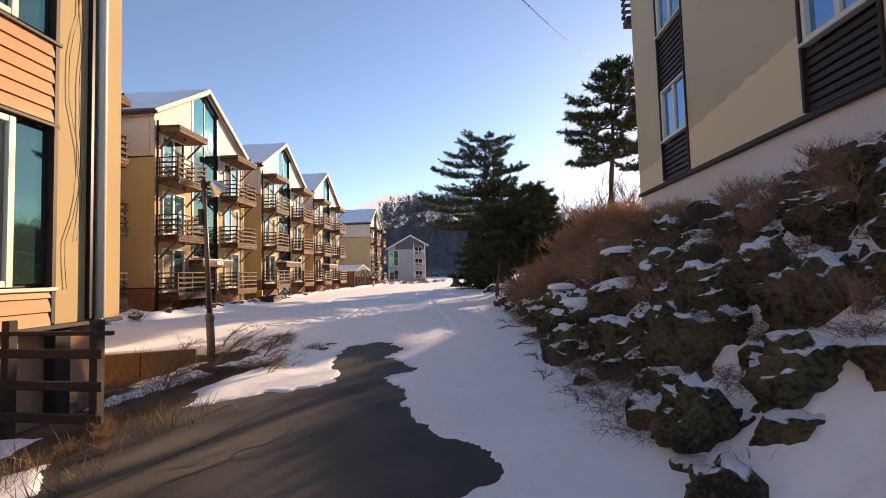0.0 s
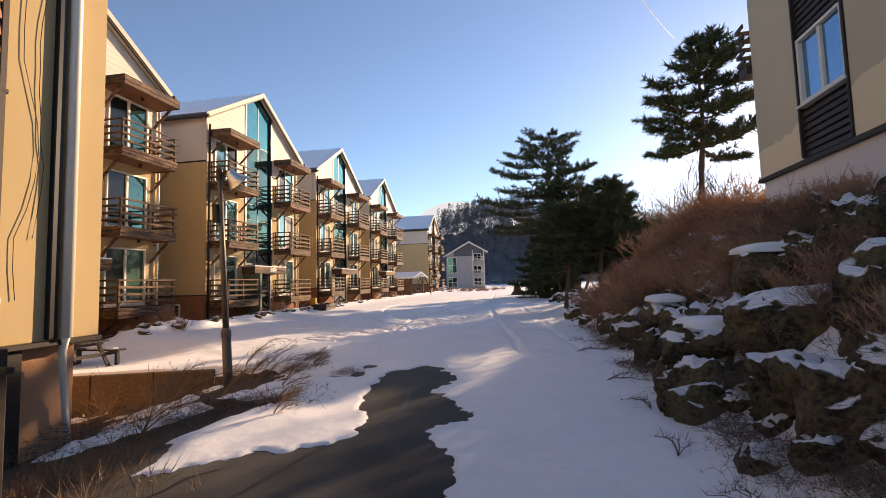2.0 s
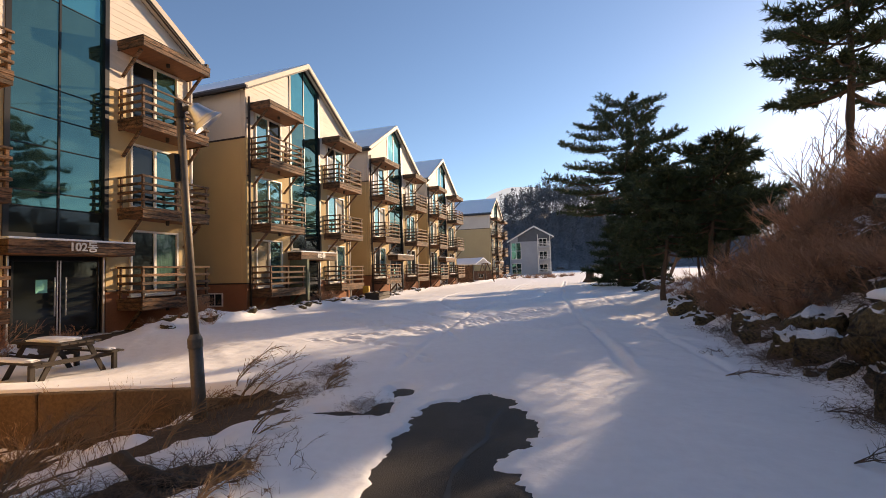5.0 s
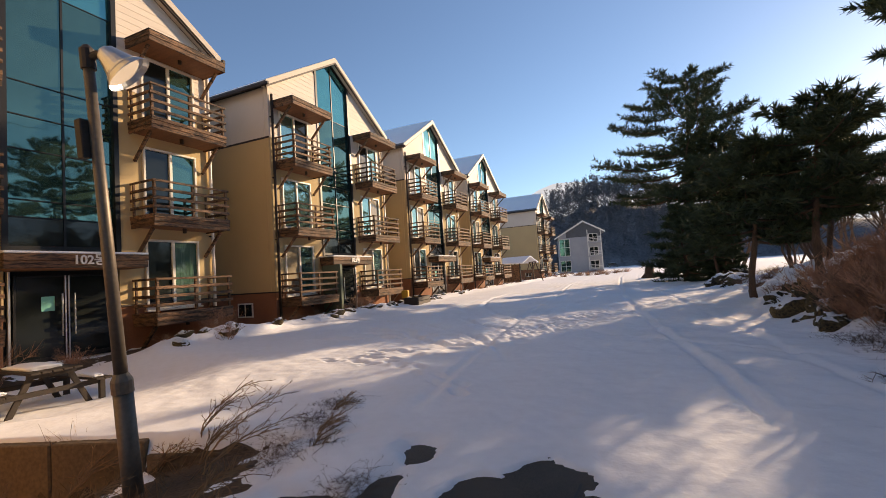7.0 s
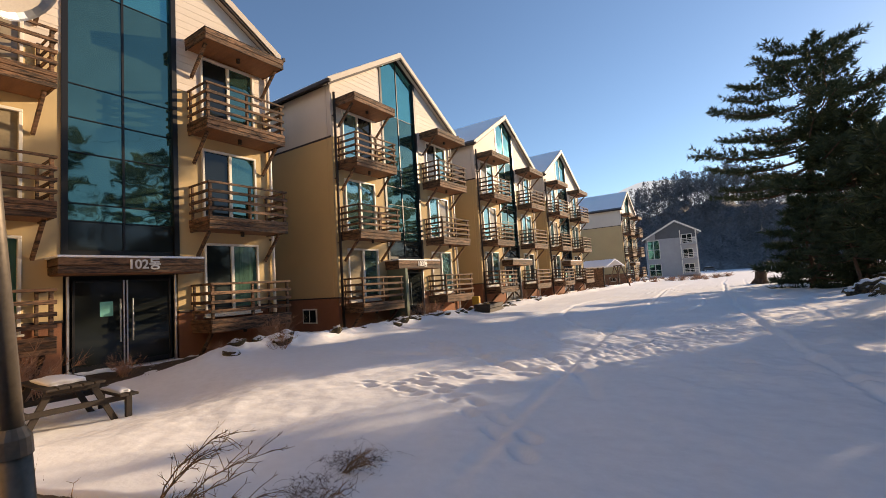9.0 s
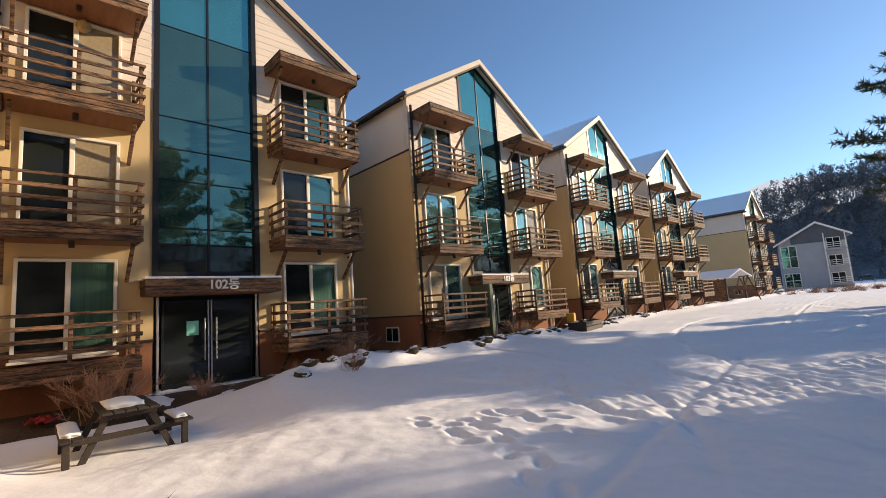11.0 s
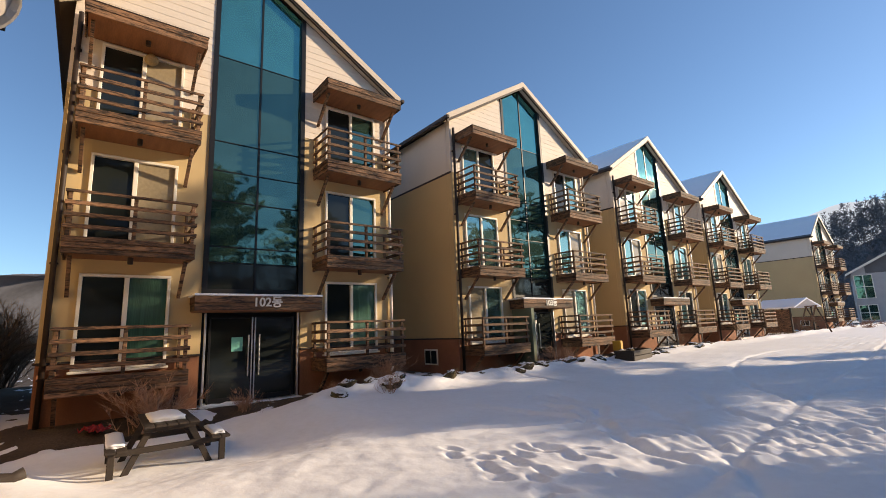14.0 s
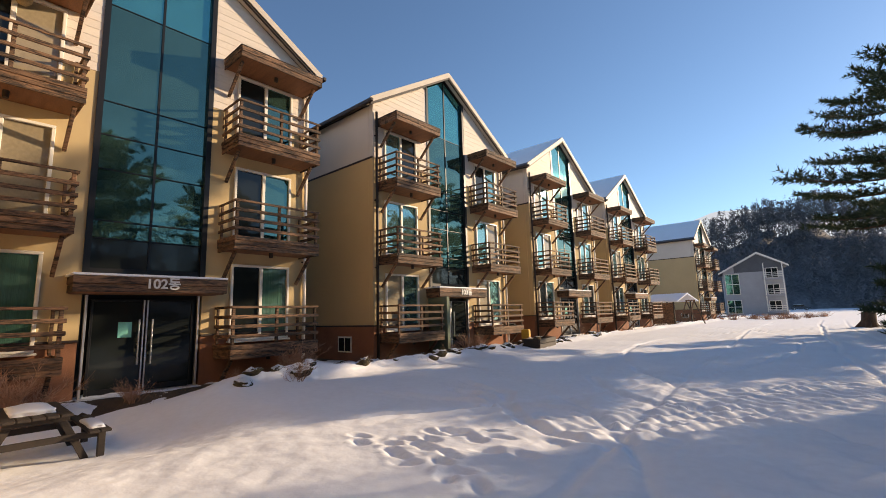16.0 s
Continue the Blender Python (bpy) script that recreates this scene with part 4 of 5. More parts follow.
def timber_trough(m):
    s = thing("timber_trough", "dark low timber trough standing in the snow", "trough", m=m)
    for x in (-0.35, 0.35):
        for i in range(2):
            part("side_board", Build().box((x, 0, 0.14 + 0.2 * i), (0.05, 1.9, 0.18)), WOOD_DARK, s)
    for y in (-0.93, 0.93):
        part("end_board", Build().box((0, y, 0.24), (0.64, 0.05, 0.38)), WOOD_DARK, s)
    part("fill", Build().box((0, 0, 0.2), (0.62, 1.78, 0.25), None, 0.03), SOIL, s)
    return s


timber_trough(pose(-10.35, 27.0, gz(-10.35, 27.0), 0, 0, 6))


# ---- house on the bank ----
def bank_house():
    m = pose(5.62, 12.6, 3.5, 0, 0, 180 - 4.3)
    h = thing("bank_house", "olive rendered house with dark slatted window bays above bank", "house", m=m)
    # local x points out of the wall towards the road, local y back along it
    L = 9.6
    part("foundation", Build().box((-4, L / 2, -0.8), (7.9, L - 0.1, 1.6)), CONCRETE, h)
    part("ledge", Build().box((-3.96, L / 2, 0.02), (8.0, L + 0.06, 0.09)), TRIM_DARK, h)
    top = 8.2
    bays = [(1.62, 3.02), (6.4, 7.7)]
    ys = [0] + [v for b in bays for v in b] + [L]
    for a, b in zip(ys[0::2], ys[1::2]):
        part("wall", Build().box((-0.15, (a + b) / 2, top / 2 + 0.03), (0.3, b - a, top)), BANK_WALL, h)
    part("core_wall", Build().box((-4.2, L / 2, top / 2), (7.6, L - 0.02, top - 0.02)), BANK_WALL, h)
    for a, b in bays:
        for z0, z1 in ((1.07, 2.32), (3.72, 4.97), (6.37, 7.6)):
            w = sliding_window(h, a + 0.06, b - 0.06, z0, z1, GLASS_BLUE, GLASS_BLUE, -0.06)
        for z0, z1 in ((0.08, 1.0), (2.36, 3.66), (5.0, 6.3)):
            z = z0
            while z < z1 - 0.05:
                part("slat", Build().box((-0.06, (a + b) / 2, z + 0.06), (0.06, b - a - 0.09, 0.105), Euler((0, radians(-14), 0)).to_matrix()), SLAT_DARK, h)
                z += 0.125
        for y in (a + 0.03, b - 0.03):
            part("bay_trim", Build().box((-0.02, y, top / 2 + 0.05), (0.1, 0.05, top - 0.1)), TRIM_DARK, h)
    part("roof", Build().box((-4, L / 2, top + 0.15), (9, L + 1, 0.3)), TRIM_DARK, h)
    part("vent", Build().tube([(0.0, 3.75, 3.3), (0.06, 3.75, 3.28)], [0.05, 0.04], 10), FRAME_WHITE, h)
    for z in (2.7, 5.3):
        b = part("balcony", Build().box((-0.9, -0.2, z - 0.12), (2.0, 0.38, 0.2)), SLAT_DARK, h)
        for i in range(5):
            part("rail", Build().box((-0.9, -0.38, z + 0.1 + 0.2 * i), (2.0, 0.04, 0.1)), SLAT_DARK, b)
            part("rail", Build().box((0.12, -0.2, z + 0.1 + 0.2 * i), (0.04, 0.38, 0.1)), SLAT_DARK, b)
    return h


bank_house()


# ---- vegetation ----
def blades(b, rnd, at, way, n, length, width, fan):
    """A tuft of flat needles or stalks round a direction."""
    for _ in range(n):
        d = (Vector(way) + Vector((rnd.gauss(0, fan), rnd.gauss(0, fan), rnd.gauss(0, fan)))).normalized()
        side = d.cross(Vector((rnd.gauss(0, 1), rnd.gauss(0, 1), rnd.gauss(0, 1)))).normalized() * width
        p = Vector(at)
        q = p + d * length * rnd.uniform(0.6, 1.15)
        i = len(b.v)
        b.v += [tuple(p - side), tuple(p + side), tuple(q)]
        b.f.append((i, i + 1, i + 2))


def pine(seed, height, spread_r, clear, lean=(0, 0), tufts=7, nlimb=34, taper=1.9, label="dark green pine with layered spreading limbs"):
    """A pine: bent tapered trunk, layered limbs, side shoots, needle tufts."""
    rnd = random.Random(seed)
    t = thing("pine_tree", label, "tree")
    trunk = [(lean[0] * (i / 8) ** 1.4 + 0.1 * math.sin(i * 1.3 + seed), lean[1] * (i / 8) + 0.1 * math.cos(i + seed), height * i / 8 - 0.3) for i in range(9)]
    r0 = height * 0.016 + 0.05

    def on(z):
        f = max(0, min(7.99, z / height * 8))
        i = int(f)
        return Vector(trunk[i]).lerp(Vector(trunk[i + 1]), f - i)

    wood = Build().tube(trunk, [r0 * (1 - i / 8.6) for i in range(9)], 9)
    crown = Build()
    for k in range(nlimb):
        f = k / (nlimb - 1)
        z = height * (clear + (0.985 - clear) * f)
        p = on(z)
        a = k * 2.4 + rnd.uniform(-0.5, 0.5)
        reach = spread_r * (1.0 - 0.78 * f ** taper) * rnd.uniform(0.45, 1.12) * (0.75 if f < 0.12 else 1)
        rise = 0.02 + 0.4 * f ** 2 + rnd.uniform(-0.12, 0.1)
        pts = []
        for j in range(6):
            s = j / 5
            pts.append(p + Vector((math.cos(a + 0.25 * s * math.sin(k)), math.sin(a + 0.25 * s * math.sin(k)), 0)) * reach * s + Vector((0, 0, reach * (rise * s - 0.1 * math.sin(s * 3.0)))))
        wood.tube([tuple(q) for q in pts], [r0 * 0.33 * (1 - 0.8 * f) * (1 - 0.8 * j / 5) + 0.008 for j in range(6)], 5)
        shoots = max(4, int(reach * 5.5))
        for s in range(shoots):
            u = 0.25 + 0.75 * s / shoots
            i = min(4, int(u * 5))
            q = pts[i].lerp(pts[i + 1], u * 5 - i)
            for side in (-1, 1):
                w = Vector((math.cos(a + side * rnd.uniform(0.5, 1.2)), math.sin(a + side * rnd.uniform(0.5, 1.2)), rnd.uniform(0.05, 0.4)))
                ln = (0.25 + 0.28 * reach * (1 - u * 0.6)) * rnd.uniform(0.5, 1.1)
                e = q + w * ln
                for c in range(3):
                    at = q.lerp(e, (c + 1) / 3)
                    blades(crown, rnd, at, w + Vector((0, 0, 0.35)), tufts, 0.36, 0.031, 0.72)
    part("trunk", wood, BARK, t, smooth=True)
    part("crown", crown, NEEDLE, t)
    return t


def placed(ob, x, y, s=1.0, rz=0.0, dz=-0.1):
    ob.matrix_basis = pose(x, y, gz(x, y) + dz, 0, 0, rz) @ Matrix.Diagonal((s, s, s, 1))
    return ob


placed(pine(1, 14.4, 6.2, 0.42, (0.9, 0.3), nlimb=46, tufts=9, taper=2.4), 3.4, 40.0)
tall_pine = placed(pine(2, 9.6, 2.8, 0.46, (0.5, 0.4), nlimb=36, tufts=11, taper=2.6, label="tall pine with bare lower trunk and ragged crown"), 8.6, 22.5, dz=0.6)
for x, y, s, rz in ((13.2, 15.0, 1.3, 70), (16.0, 17.2, 1.45, 200)):
    placed(copy_thing(tall_pine, Matrix()), x, y, s, rz)
mid_pine = placed(pine(3, 6.4, 2.7, 0.42, (0.4, -0.2), nlimb=36, tufts=10, taper=2.6, label="pine with bare lower trunk on the roadside bank"), 2.6, 21.8, 0.74)
for x, y, s, rz in ((3.8, 20.8, 0.8, 40), (5.4, 24.4, 0.72, 280), (5.0, 27.0, 0.5, 70), (3.7, 33.0, 0.6, 200), (5.0, 38.0, 1.42, 120)):
    placed(copy_thing(mid_pine, Matrix()), x, y, s, rz)
bush_pine = placed(pine(5, 4.6, 1.9, 0.08, (0.1, 0.1), nlimb=36, tufts=9, label="low bushy yellow-green pine behind the roadside rocks"), 2.7, 37.0, 1.1)
for x, y, s, rz in ((4.6, 35.6, 0.7, 110), (3.9, 44.0, 1.2, 30)):
    placed(copy_thing(bush_pine, Matrix()), x, y, s, rz)


def shrub(seed, material, height, n, name="shrub", label="dry brown leafless shrub on the bank", category="shrub"):
    """Many thin forking stems from one root."""
    rnd = random.Random(seed)
    b = Build()
    for _ in range(n):
        a = rnd.uniform(0, 2 * math.pi)
        d = Vector((math.cos(a) * rnd.uniform(0.1, 0.9), math.sin(a) * rnd.uniform(0.1, 0.9), 1)).normalized()
        p = Vector((rnd.gauss(0, 0.12), rnd.gauss(0, 0.12), -0.05))
        ln = height * rnd.uniform(0.5, 1.1)
        pts = [p + d * ln * s + Vector((rnd.gauss(0, 0.05), rnd.gauss(0, 0.05), 0)) * s * height + Vector((d.x, d.y, -0.25)) * (s * s * ln * 0.25) for s in (0, 0.35, 0.7, 1)]
        b.tube([tuple(q) for q in pts], [0.007, 0.005, 0.004, 0.002], 3)
        for _ in range(7):
            s = rnd.uniform(0.25, 0.95)
            i = min(2, int(s * 3))
            q = pts[i].lerp(pts[i + 1], s * 3 - i)
            blades(b, rnd, q, d + Vector((rnd.gauss(0, 0.7), rnd.gauss(0, 0.7), 0.2)), 3, ln * 0.3, 0.0048, 0.4)
    ob = part(name, b, material)
    return tagged(ob, label, category, "dry shrubs")


def bare_tree(seed, height, stems, name, label, category, group, material=TWIG_DARK):
    """Leafless forking stems, ever finer, from one root."""
    r = random.Random(seed)
    b = Build()

    def grow(p, d, ln, rad, depth):
        q1 = p + d * ln * 0.5 + Vector((r.gauss(0, 0.04), r.gauss(0, 0.04), 0)) * ln
        q2 = p + d * ln
        b.tube([tuple(p), tuple(q1), tuple(q2)], [rad, rad * 0.85, rad * 0.7], 3 if depth < 3 else 5)
        if depth == 0:
            blades(b, r, q2, d, 4, ln * 0.6, height * 0.0014, 0.45)
            return
        for k in range(3 if depth > 1 else 4):
            e = (d + Vector((r.gauss(0, 0.42), r.gauss(0, 0.42), r.gauss(0.1, 0.25)))).normalized()
            grow(p.lerp(q2, r.uniform(0.45, 1.0)) if k else q2, e, ln * r.uniform(0.55, 0.8), rad * 0.62, depth - 1)

    for _ in range(stems):
        a = r.uniform(0, 6.28)
        d = Vector((math.cos(a) * 0.42, math.sin(a) * 0.42, 1)).normalized()
        grow(Vector((0, 0, -0.05 * height)), d, height * 0.36 * r.uniform(0.75, 1.1), height * (0.009 if height > 2 else 0.006), 3)
    return tagged(part(name, b, material), label, category, group)


rnd = random.Random(11)
brown = [shrub(s, TWIG, 1.0, 62) for s in (1, 2, 3)]


def bramble(seed, n=120):
    """A low tangle of thin arching stems."""
    r = random.Random(seed)
    b = Build()
    for _ in range(n):
        p = Vector((r.gauss(0, 0.35), r.gauss(0, 0.35), -0.05))
        a = r.uniform(0, 6.28)
        ln, up = r.uniform(0.2, 0.75), r.uniform(0.4, 1.7)
        d = Vector((math.cos(a), math.sin(a), 0))
        bend = Vector((r.gauss(0, 0.25), r.gauss(0, 0.25), 0))
        pts = [p + d * ln * f + bend * f * f + Vector((0, 0, ln * (up * f - 0.75 * up * f * f))) for f in (0, 0.25, 0.5, 0.75, 1)]
        b.tube([tuple(q) for q in pts], [0.0036, 0.0032, 0.0028, 0.002, 0.0012], 3)
        for _ in range(4):
            blades(b, r, pts[r.randint(1, 4)], d + Vector((0, 0, 0.6)), 2, 0.14, 0.004, 0.8)
    return tagged(part("bramble", b, TWIG_DARK), "tangled dark bare bramble among snow and rocks", "bramble", "brambles")


dark = [bramble(s) for s in (21, 22, 23)]
for i, o in enumerate(brown):
    placed(o, 3.6 + 0.3 * i, 13 + i)
for i, o in enumerate(dark):
    placed(o, 3.0 + 0.3 * i, 8 + i, 0.6)
for i in range(75):
    y = rnd.uniform(8.5, 17)
    x = float(foot_x(y)) + (1.0 if y < 13 else 0.3) + rnd.random() * 1.6
    placed(copy_thing(rnd.choice(brown), Matrix()), x, y, rnd.uniform(0.5, 0.9), rnd.uniform(0, 360))
for i in range(210):
    y = rnd.uniform(9.0, 17.5) if i % 5 else rnd.uniform(17, 30)
    x = float(foot_x(y)) + (1.1 if y < 13 else 0.5) + rnd.random() ** 1.3 * (2.8 if y < 14 else 5.0)
    high = y < 16 and x > foot_x(y) + 1.6
    if x > 5.1 and y < 13.4:
        x = 4.9
    placed(copy_thing(rnd.choice(brown), Matrix()), x, y, rnd.uniform(0.6, 1.15) * (0.6 if high else 0.8 if y < 12 else 0.5 if y > 18 else 1), rnd.uniform(0, 360))
for i in range(45):
    y = rnd.uniform(2.4, 10)
    x = float(foot_x(y)) + 0.7 + rnd.random() * 2.1
    placed(copy_thing(rnd.choice(brown), Matrix()), min(x, 4.8), y, rnd.uniform(0.28, 0.55), rnd.uniform(0, 360), 0.12)
for i in range(150):
    y = rnd.uniform(2.4, 15) if i % 2 else rnd.uniform(2.4, 8)
    x = float(foot_x(y)) + 0.35 + rnd.random() ** 0.8 * 2.7
    placed(copy_thing(rnd.choice(dark), Matrix()), min(x, 4.9), y, rnd.uniform(0.3, 0.6) if y < 8 else rnd.uniform(0.45, 0.9), rnd.uniform(0, 360), 0.08)


def boulder(seed):
    bm = bmesh.new()
    bmesh.ops.create_icosphere(bm, subdivisions=4, radius=0.5)
    off = Vector((seed * 7.3, seed * 3.1, 0))
    for v in bm.verts:
        k = v.co.normalized()
        c = 1 + 0.35 * noise.noise(k * 1.3 + off) + 0.26 * noise.noise(k * 3.2 + off) + 0.17 * noise.noise(k * 7 + off) + 0.14 * noise.noise(k * 14 + off)
        for j in range(9):
            r = random.Random(seed * 10 + j)
            pl = Vector((r.gauss(0, 1), r.gauss(0, 1), r.gauss(0, 1))).normalized()
            e = k.dot(pl) * c
            if e > 0.74:
                c *= 0.74 / e * 0.8 + 0.2
        v.co = k * 0.5 * c
    me = bpy.data.meshes.new("boulder")
    bm.to_mesh(me)
    bm.free()
    me.polygons.foreach_set("use_smooth", [True] * len(me.polygons))
    me.materials.append(ROCK)
    return tagged(new("boulder", me), "dark mossy boulder capped with snow on the bank", "boulder", "boulders of the bank")


rocks = [boulder(s) for s in range(5)]
for i, o in enumerate(rocks):
    o.matrix_basis = pose(2.9, 5 + 1.9 * i, gz(2.9, 5 + 1.9 * i) - 0.1, 20 * i, 10 * i, 50 * i)
for tier, d0 in enumerate((0.15, 0.55, 0.95, 1.4, 1.85, 2.3, 2.7)):
    y = 1.4 + 0.3 * tier
    while y < 21:
        size = rnd.uniform(0.32, 0.85) * (1.0 if tier else 0.85)
        x = float(foot_x(y)) + d0 + rnd.uniform(-0.2, 0.3)
        if rnd.random() < (0.78 if y < 4.6 else 0.95 if y < 9 else 0.86) and not (x > 4.7 and y < 13.2):
            c = copy_thing(rnd.choice(rocks), pose(x, y, gz(x, y) + rnd.uniform(-0.12, 0.1), rnd.uniform(-35, 35), rnd.uniform(-35, 35), rnd.uniform(0, 360)))
            c.scale = (size * rnd.uniform(0.8, 1.1), size * rnd.uniform(0.8, 1.2), size * rnd.uniform(0.8, 1.2))
        y += size * rnd.uniform(0.7, 1.0)
for i in range(16):
    y = rnd.uniform(27, 44)
    x = float(foot_x(y)) + rnd.uniform(0.1, 1.6)
    size = rnd.uniform(0.7, 1.6)
    c = copy_thing(rnd.choice(rocks), pose(x, y, gz(x, y), rnd.uniform(-25, 25), rnd.uniform(-25, 25), rnd.uniform(0, 360)))
    c.scale = (size, size, size * 0.75)

for i in range(60):
    y = rnd.uniform(3.6, 15)
    x = float(foot_x(y)) + rnd.uniform(-0.15, 0.5)
    placed(copy_thing(rnd.choice(dark), Matrix()), x, y, rnd.uniform(0.28, 0.55), rnd.uniform(0, 360), 0.06)

straw = [bare_tree(s + 40, 0.75, 4, "weed_clump", "dry brown forking weeds standing in the snow", "weeds", "dry weeds", STRAW) for s in (1, 2)]
for i, o in enumerate(straw):
    placed(o, -5.2 - i, 8.0 + 0.3 * i)
for i in range(28):
    if i < 12:
        x, y = rnd.uniform(-7.0, -2.9), rnd.uniform(5.4, 9.4)
    else:
        y = rnd.uniform(15, 30)
        x = front_x(y) + rnd.uniform(0.7, 1.6)
    placed(copy_thing(rnd.choice(straw + dark), Matrix()), x, y, rnd.uniform(0.4, 0.8), rnd.uniform(0, 360), 0.0)
thicket = [bare_tree(s + 60, 4.2, 7, "thicket", "tall dark leafless thicket below the houses", "thicket", "thickets") for s in (1, 2, 3)]
for i, o in enumerate(thicket):
    placed(o, -17 - 3 * i, 6.0, 0.7)
for ob, x, y, k in ((straw[1], -6.3, 8.4, 1.0), (straw[0], -4.9, 8.3, 0.8),
                    (brown[0], -12.0, 16.6, 0.95), (straw[1], -11.6, 24.0, 1.7), (brown[1], -12.2, 11.2, 1.1), (straw[0], -11.5, 24.8, 1.3), (brown[2], -12.4, 13.0, 0.5), (straw[1], -11.0, 33.0, 1.6), (straw[0], -10.5, 41.0, 1.8), (straw[1], -9.6, 52.0, 2.0)):
    placed(copy_thing(ob, Matrix()), x, y, k, 60 * k, 0.0)
for i in range(95):
    x, y = rnd.uniform(-34, -15.2), rnd.uniform(2, 8.4)
    placed(copy_thing(rnd.choice(thicket), Matrix()), x, y, rnd.uniform(0.55, 0.95), rnd.uniform(0, 360), 0.0)
wild = [bare_tree(s + 80, 7.5, 3, "bare_tree", "slender leafless tree rising behind the bank", "tree", "bare trees behind the bank") for s in (1, 2)]
for i, o in enumerate(wild):
    placed(o, 7.5 + 3 * i, 30.0 + 4 * i)
for x, y, k in ((6.2, 27.0, 0.8), (8.2, 33.5, 1.0), (9.8, 27.5, 0.9), (11.6, 31.0, 1.0), (12.2, 26.5, 0.85), (13.8, 33.0, 1.1), (15.5, 28.0, 0.95), (9.0, 40.0, 1.2), (12.5, 42.0, 1.3), (7.4, 47.0, 1.3), (16.0, 38.0, 1.2), (10.5, 30.0, 0.8), (8.0, 36.5, 0.9), (13.0, 37.0, 1.0), (17.5, 33.0, 1.0), (6.2, 41.5, 1.0), (18.5, 42.0, 1.3), (8.0, 25.5, 0.9)):
    placed(copy_thing(rnd.choice(wild), Matrix()), x, y, k, rnd.uniform(0, 360))


# ---- far things ----
def far_house():
    h = thing("far_house", "pale grey three-storey house with dark gables, far off", "house", m=pose(-8.0, 96, 0.1, 0, 0, 8) @ Matrix.Diagonal((0.9, 0.9, 0.9, 1)))
    pale = mat("pale_grey_render", (0.37, 0.37, 0.38), 0.9, 0.12, 1, 40, 0.1)
    slate = mat("slate_grey_cladding", (0.10, 0.105, 0.115), 0.7, 0.2, 1, 30, 0.1)
    part("wall", Build().prism([(-4.2, 0), (4.2, 0), (4.2, 8.2), (0.8, 10.2), (-4.2, 7.4)], -5, 5, 1), pale, h)
    part("gable_cladding", Build().prism([(-2.6, 7.2), (4.2, 7.2), (4.2, 8.15), (0.8, 10.1), (-2.6, 8.2)], -5.06, -4.99, 1), slate, h)
    for e0, e1 in (((0.8, 10.25), (4.9, 7.9)), ((0.8, 10.25), (-4.9, 7.05))):
        part("roof", Build().prism([e0, e1, (e1[0], e1[1] + 0.28), (e0[0], e0[1] + 0.32)], -5.6, 5.5, 1), ROOF_TILE, h)
        part("rake_board", Build().prism([(e0[0], e0[1] - 0.1), (e1[0], e1[1] - 0.1), (e1[0], e1[1] + 0.2), (e0[0], e0[1] + 0.22)], -5.68, -5.61, 1), FRAME_WHITE, h)
    part("rear_gable", Build().prism([(-4.4, 7.3), (0.2, 7.9), (-1.6, 10.0)], -3.6, 4.6, 1), slate, h)
    for z0, z1 in ((0.3, 2.6), (3.5, 7.0)):
        w = part("window", Build().box((-3.0, -5.02, (z0 + z1) / 2), (2.1, 0.12, z1 - z0)), FRAME_WHITE, h)
        for s in (-1, 1):
            for k in (0, 1):
                d = (z1 - z0 - 0.3) / 2
                part("pane", Build().box((-3.0 + s * 0.5, -5.09, z0 + 0.1 + d * (k + 0.5) + 0.1 * k), (0.88, 0.02, d), None, 0.002), GLASS_TEAL, w)
    for z in (0.6, 3.3, 6.0):
        w = part("window", Build().box((2.6, -5.02, z + 0.9), (1.7, 0.1, 1.7)), FRAME_WHITE, h)
        for s in (-1, 1):
            part("pane", Build().box((2.6 + s * 0.4, -5.08, z + 0.9), (0.7, 0.02, 1.5), None, 0.002), GLASS_DARK, w)
        b = part("balcony", Build().box((2.7, -5.6, z - 0.1), (2.7, 1.1, 0.25)), pale, h)
        for x in (1.45, 3.95):
            part("post", Build().box((x, -6.1, z + 1.2), (0.14, 0.14, 2.6)), FRAME_WHITE, b)
        for i in range(3):
            part("rail", Build().box((2.7, -6.13, z + 0.3 + 0.3 * i), (2.6, 0.05, 0.08)), FRAME_WHITE, b)
    return h


far_house()


def shed(m):
    s = thing("shed", "small open timber shed under a snowy roof", "shed", m=m)
    for x in (-1.4, 1.4):
        for y in (-1.2, 1.2):
            part("post", Build().box((x, y, 1.0), (0.12, 0.12, 2.2)), WOOD_DARK, s)
    part("wall", Build().box((-1.4, 0, 1.0), (0.08, 2.3, 1.9)), WOOD, s)
    for k in (-1, 1):
        part("roof", Build().prism([(0, 2.75), (k * 1.7, 2.05), (k * 1.7, 2.15), (0, 2.87)], -1.8, 1.8, 1), SNOW_ROOF, s)
    return s


shed(pose(-11.8, 57.5, 0.05, 0, 0, 70))


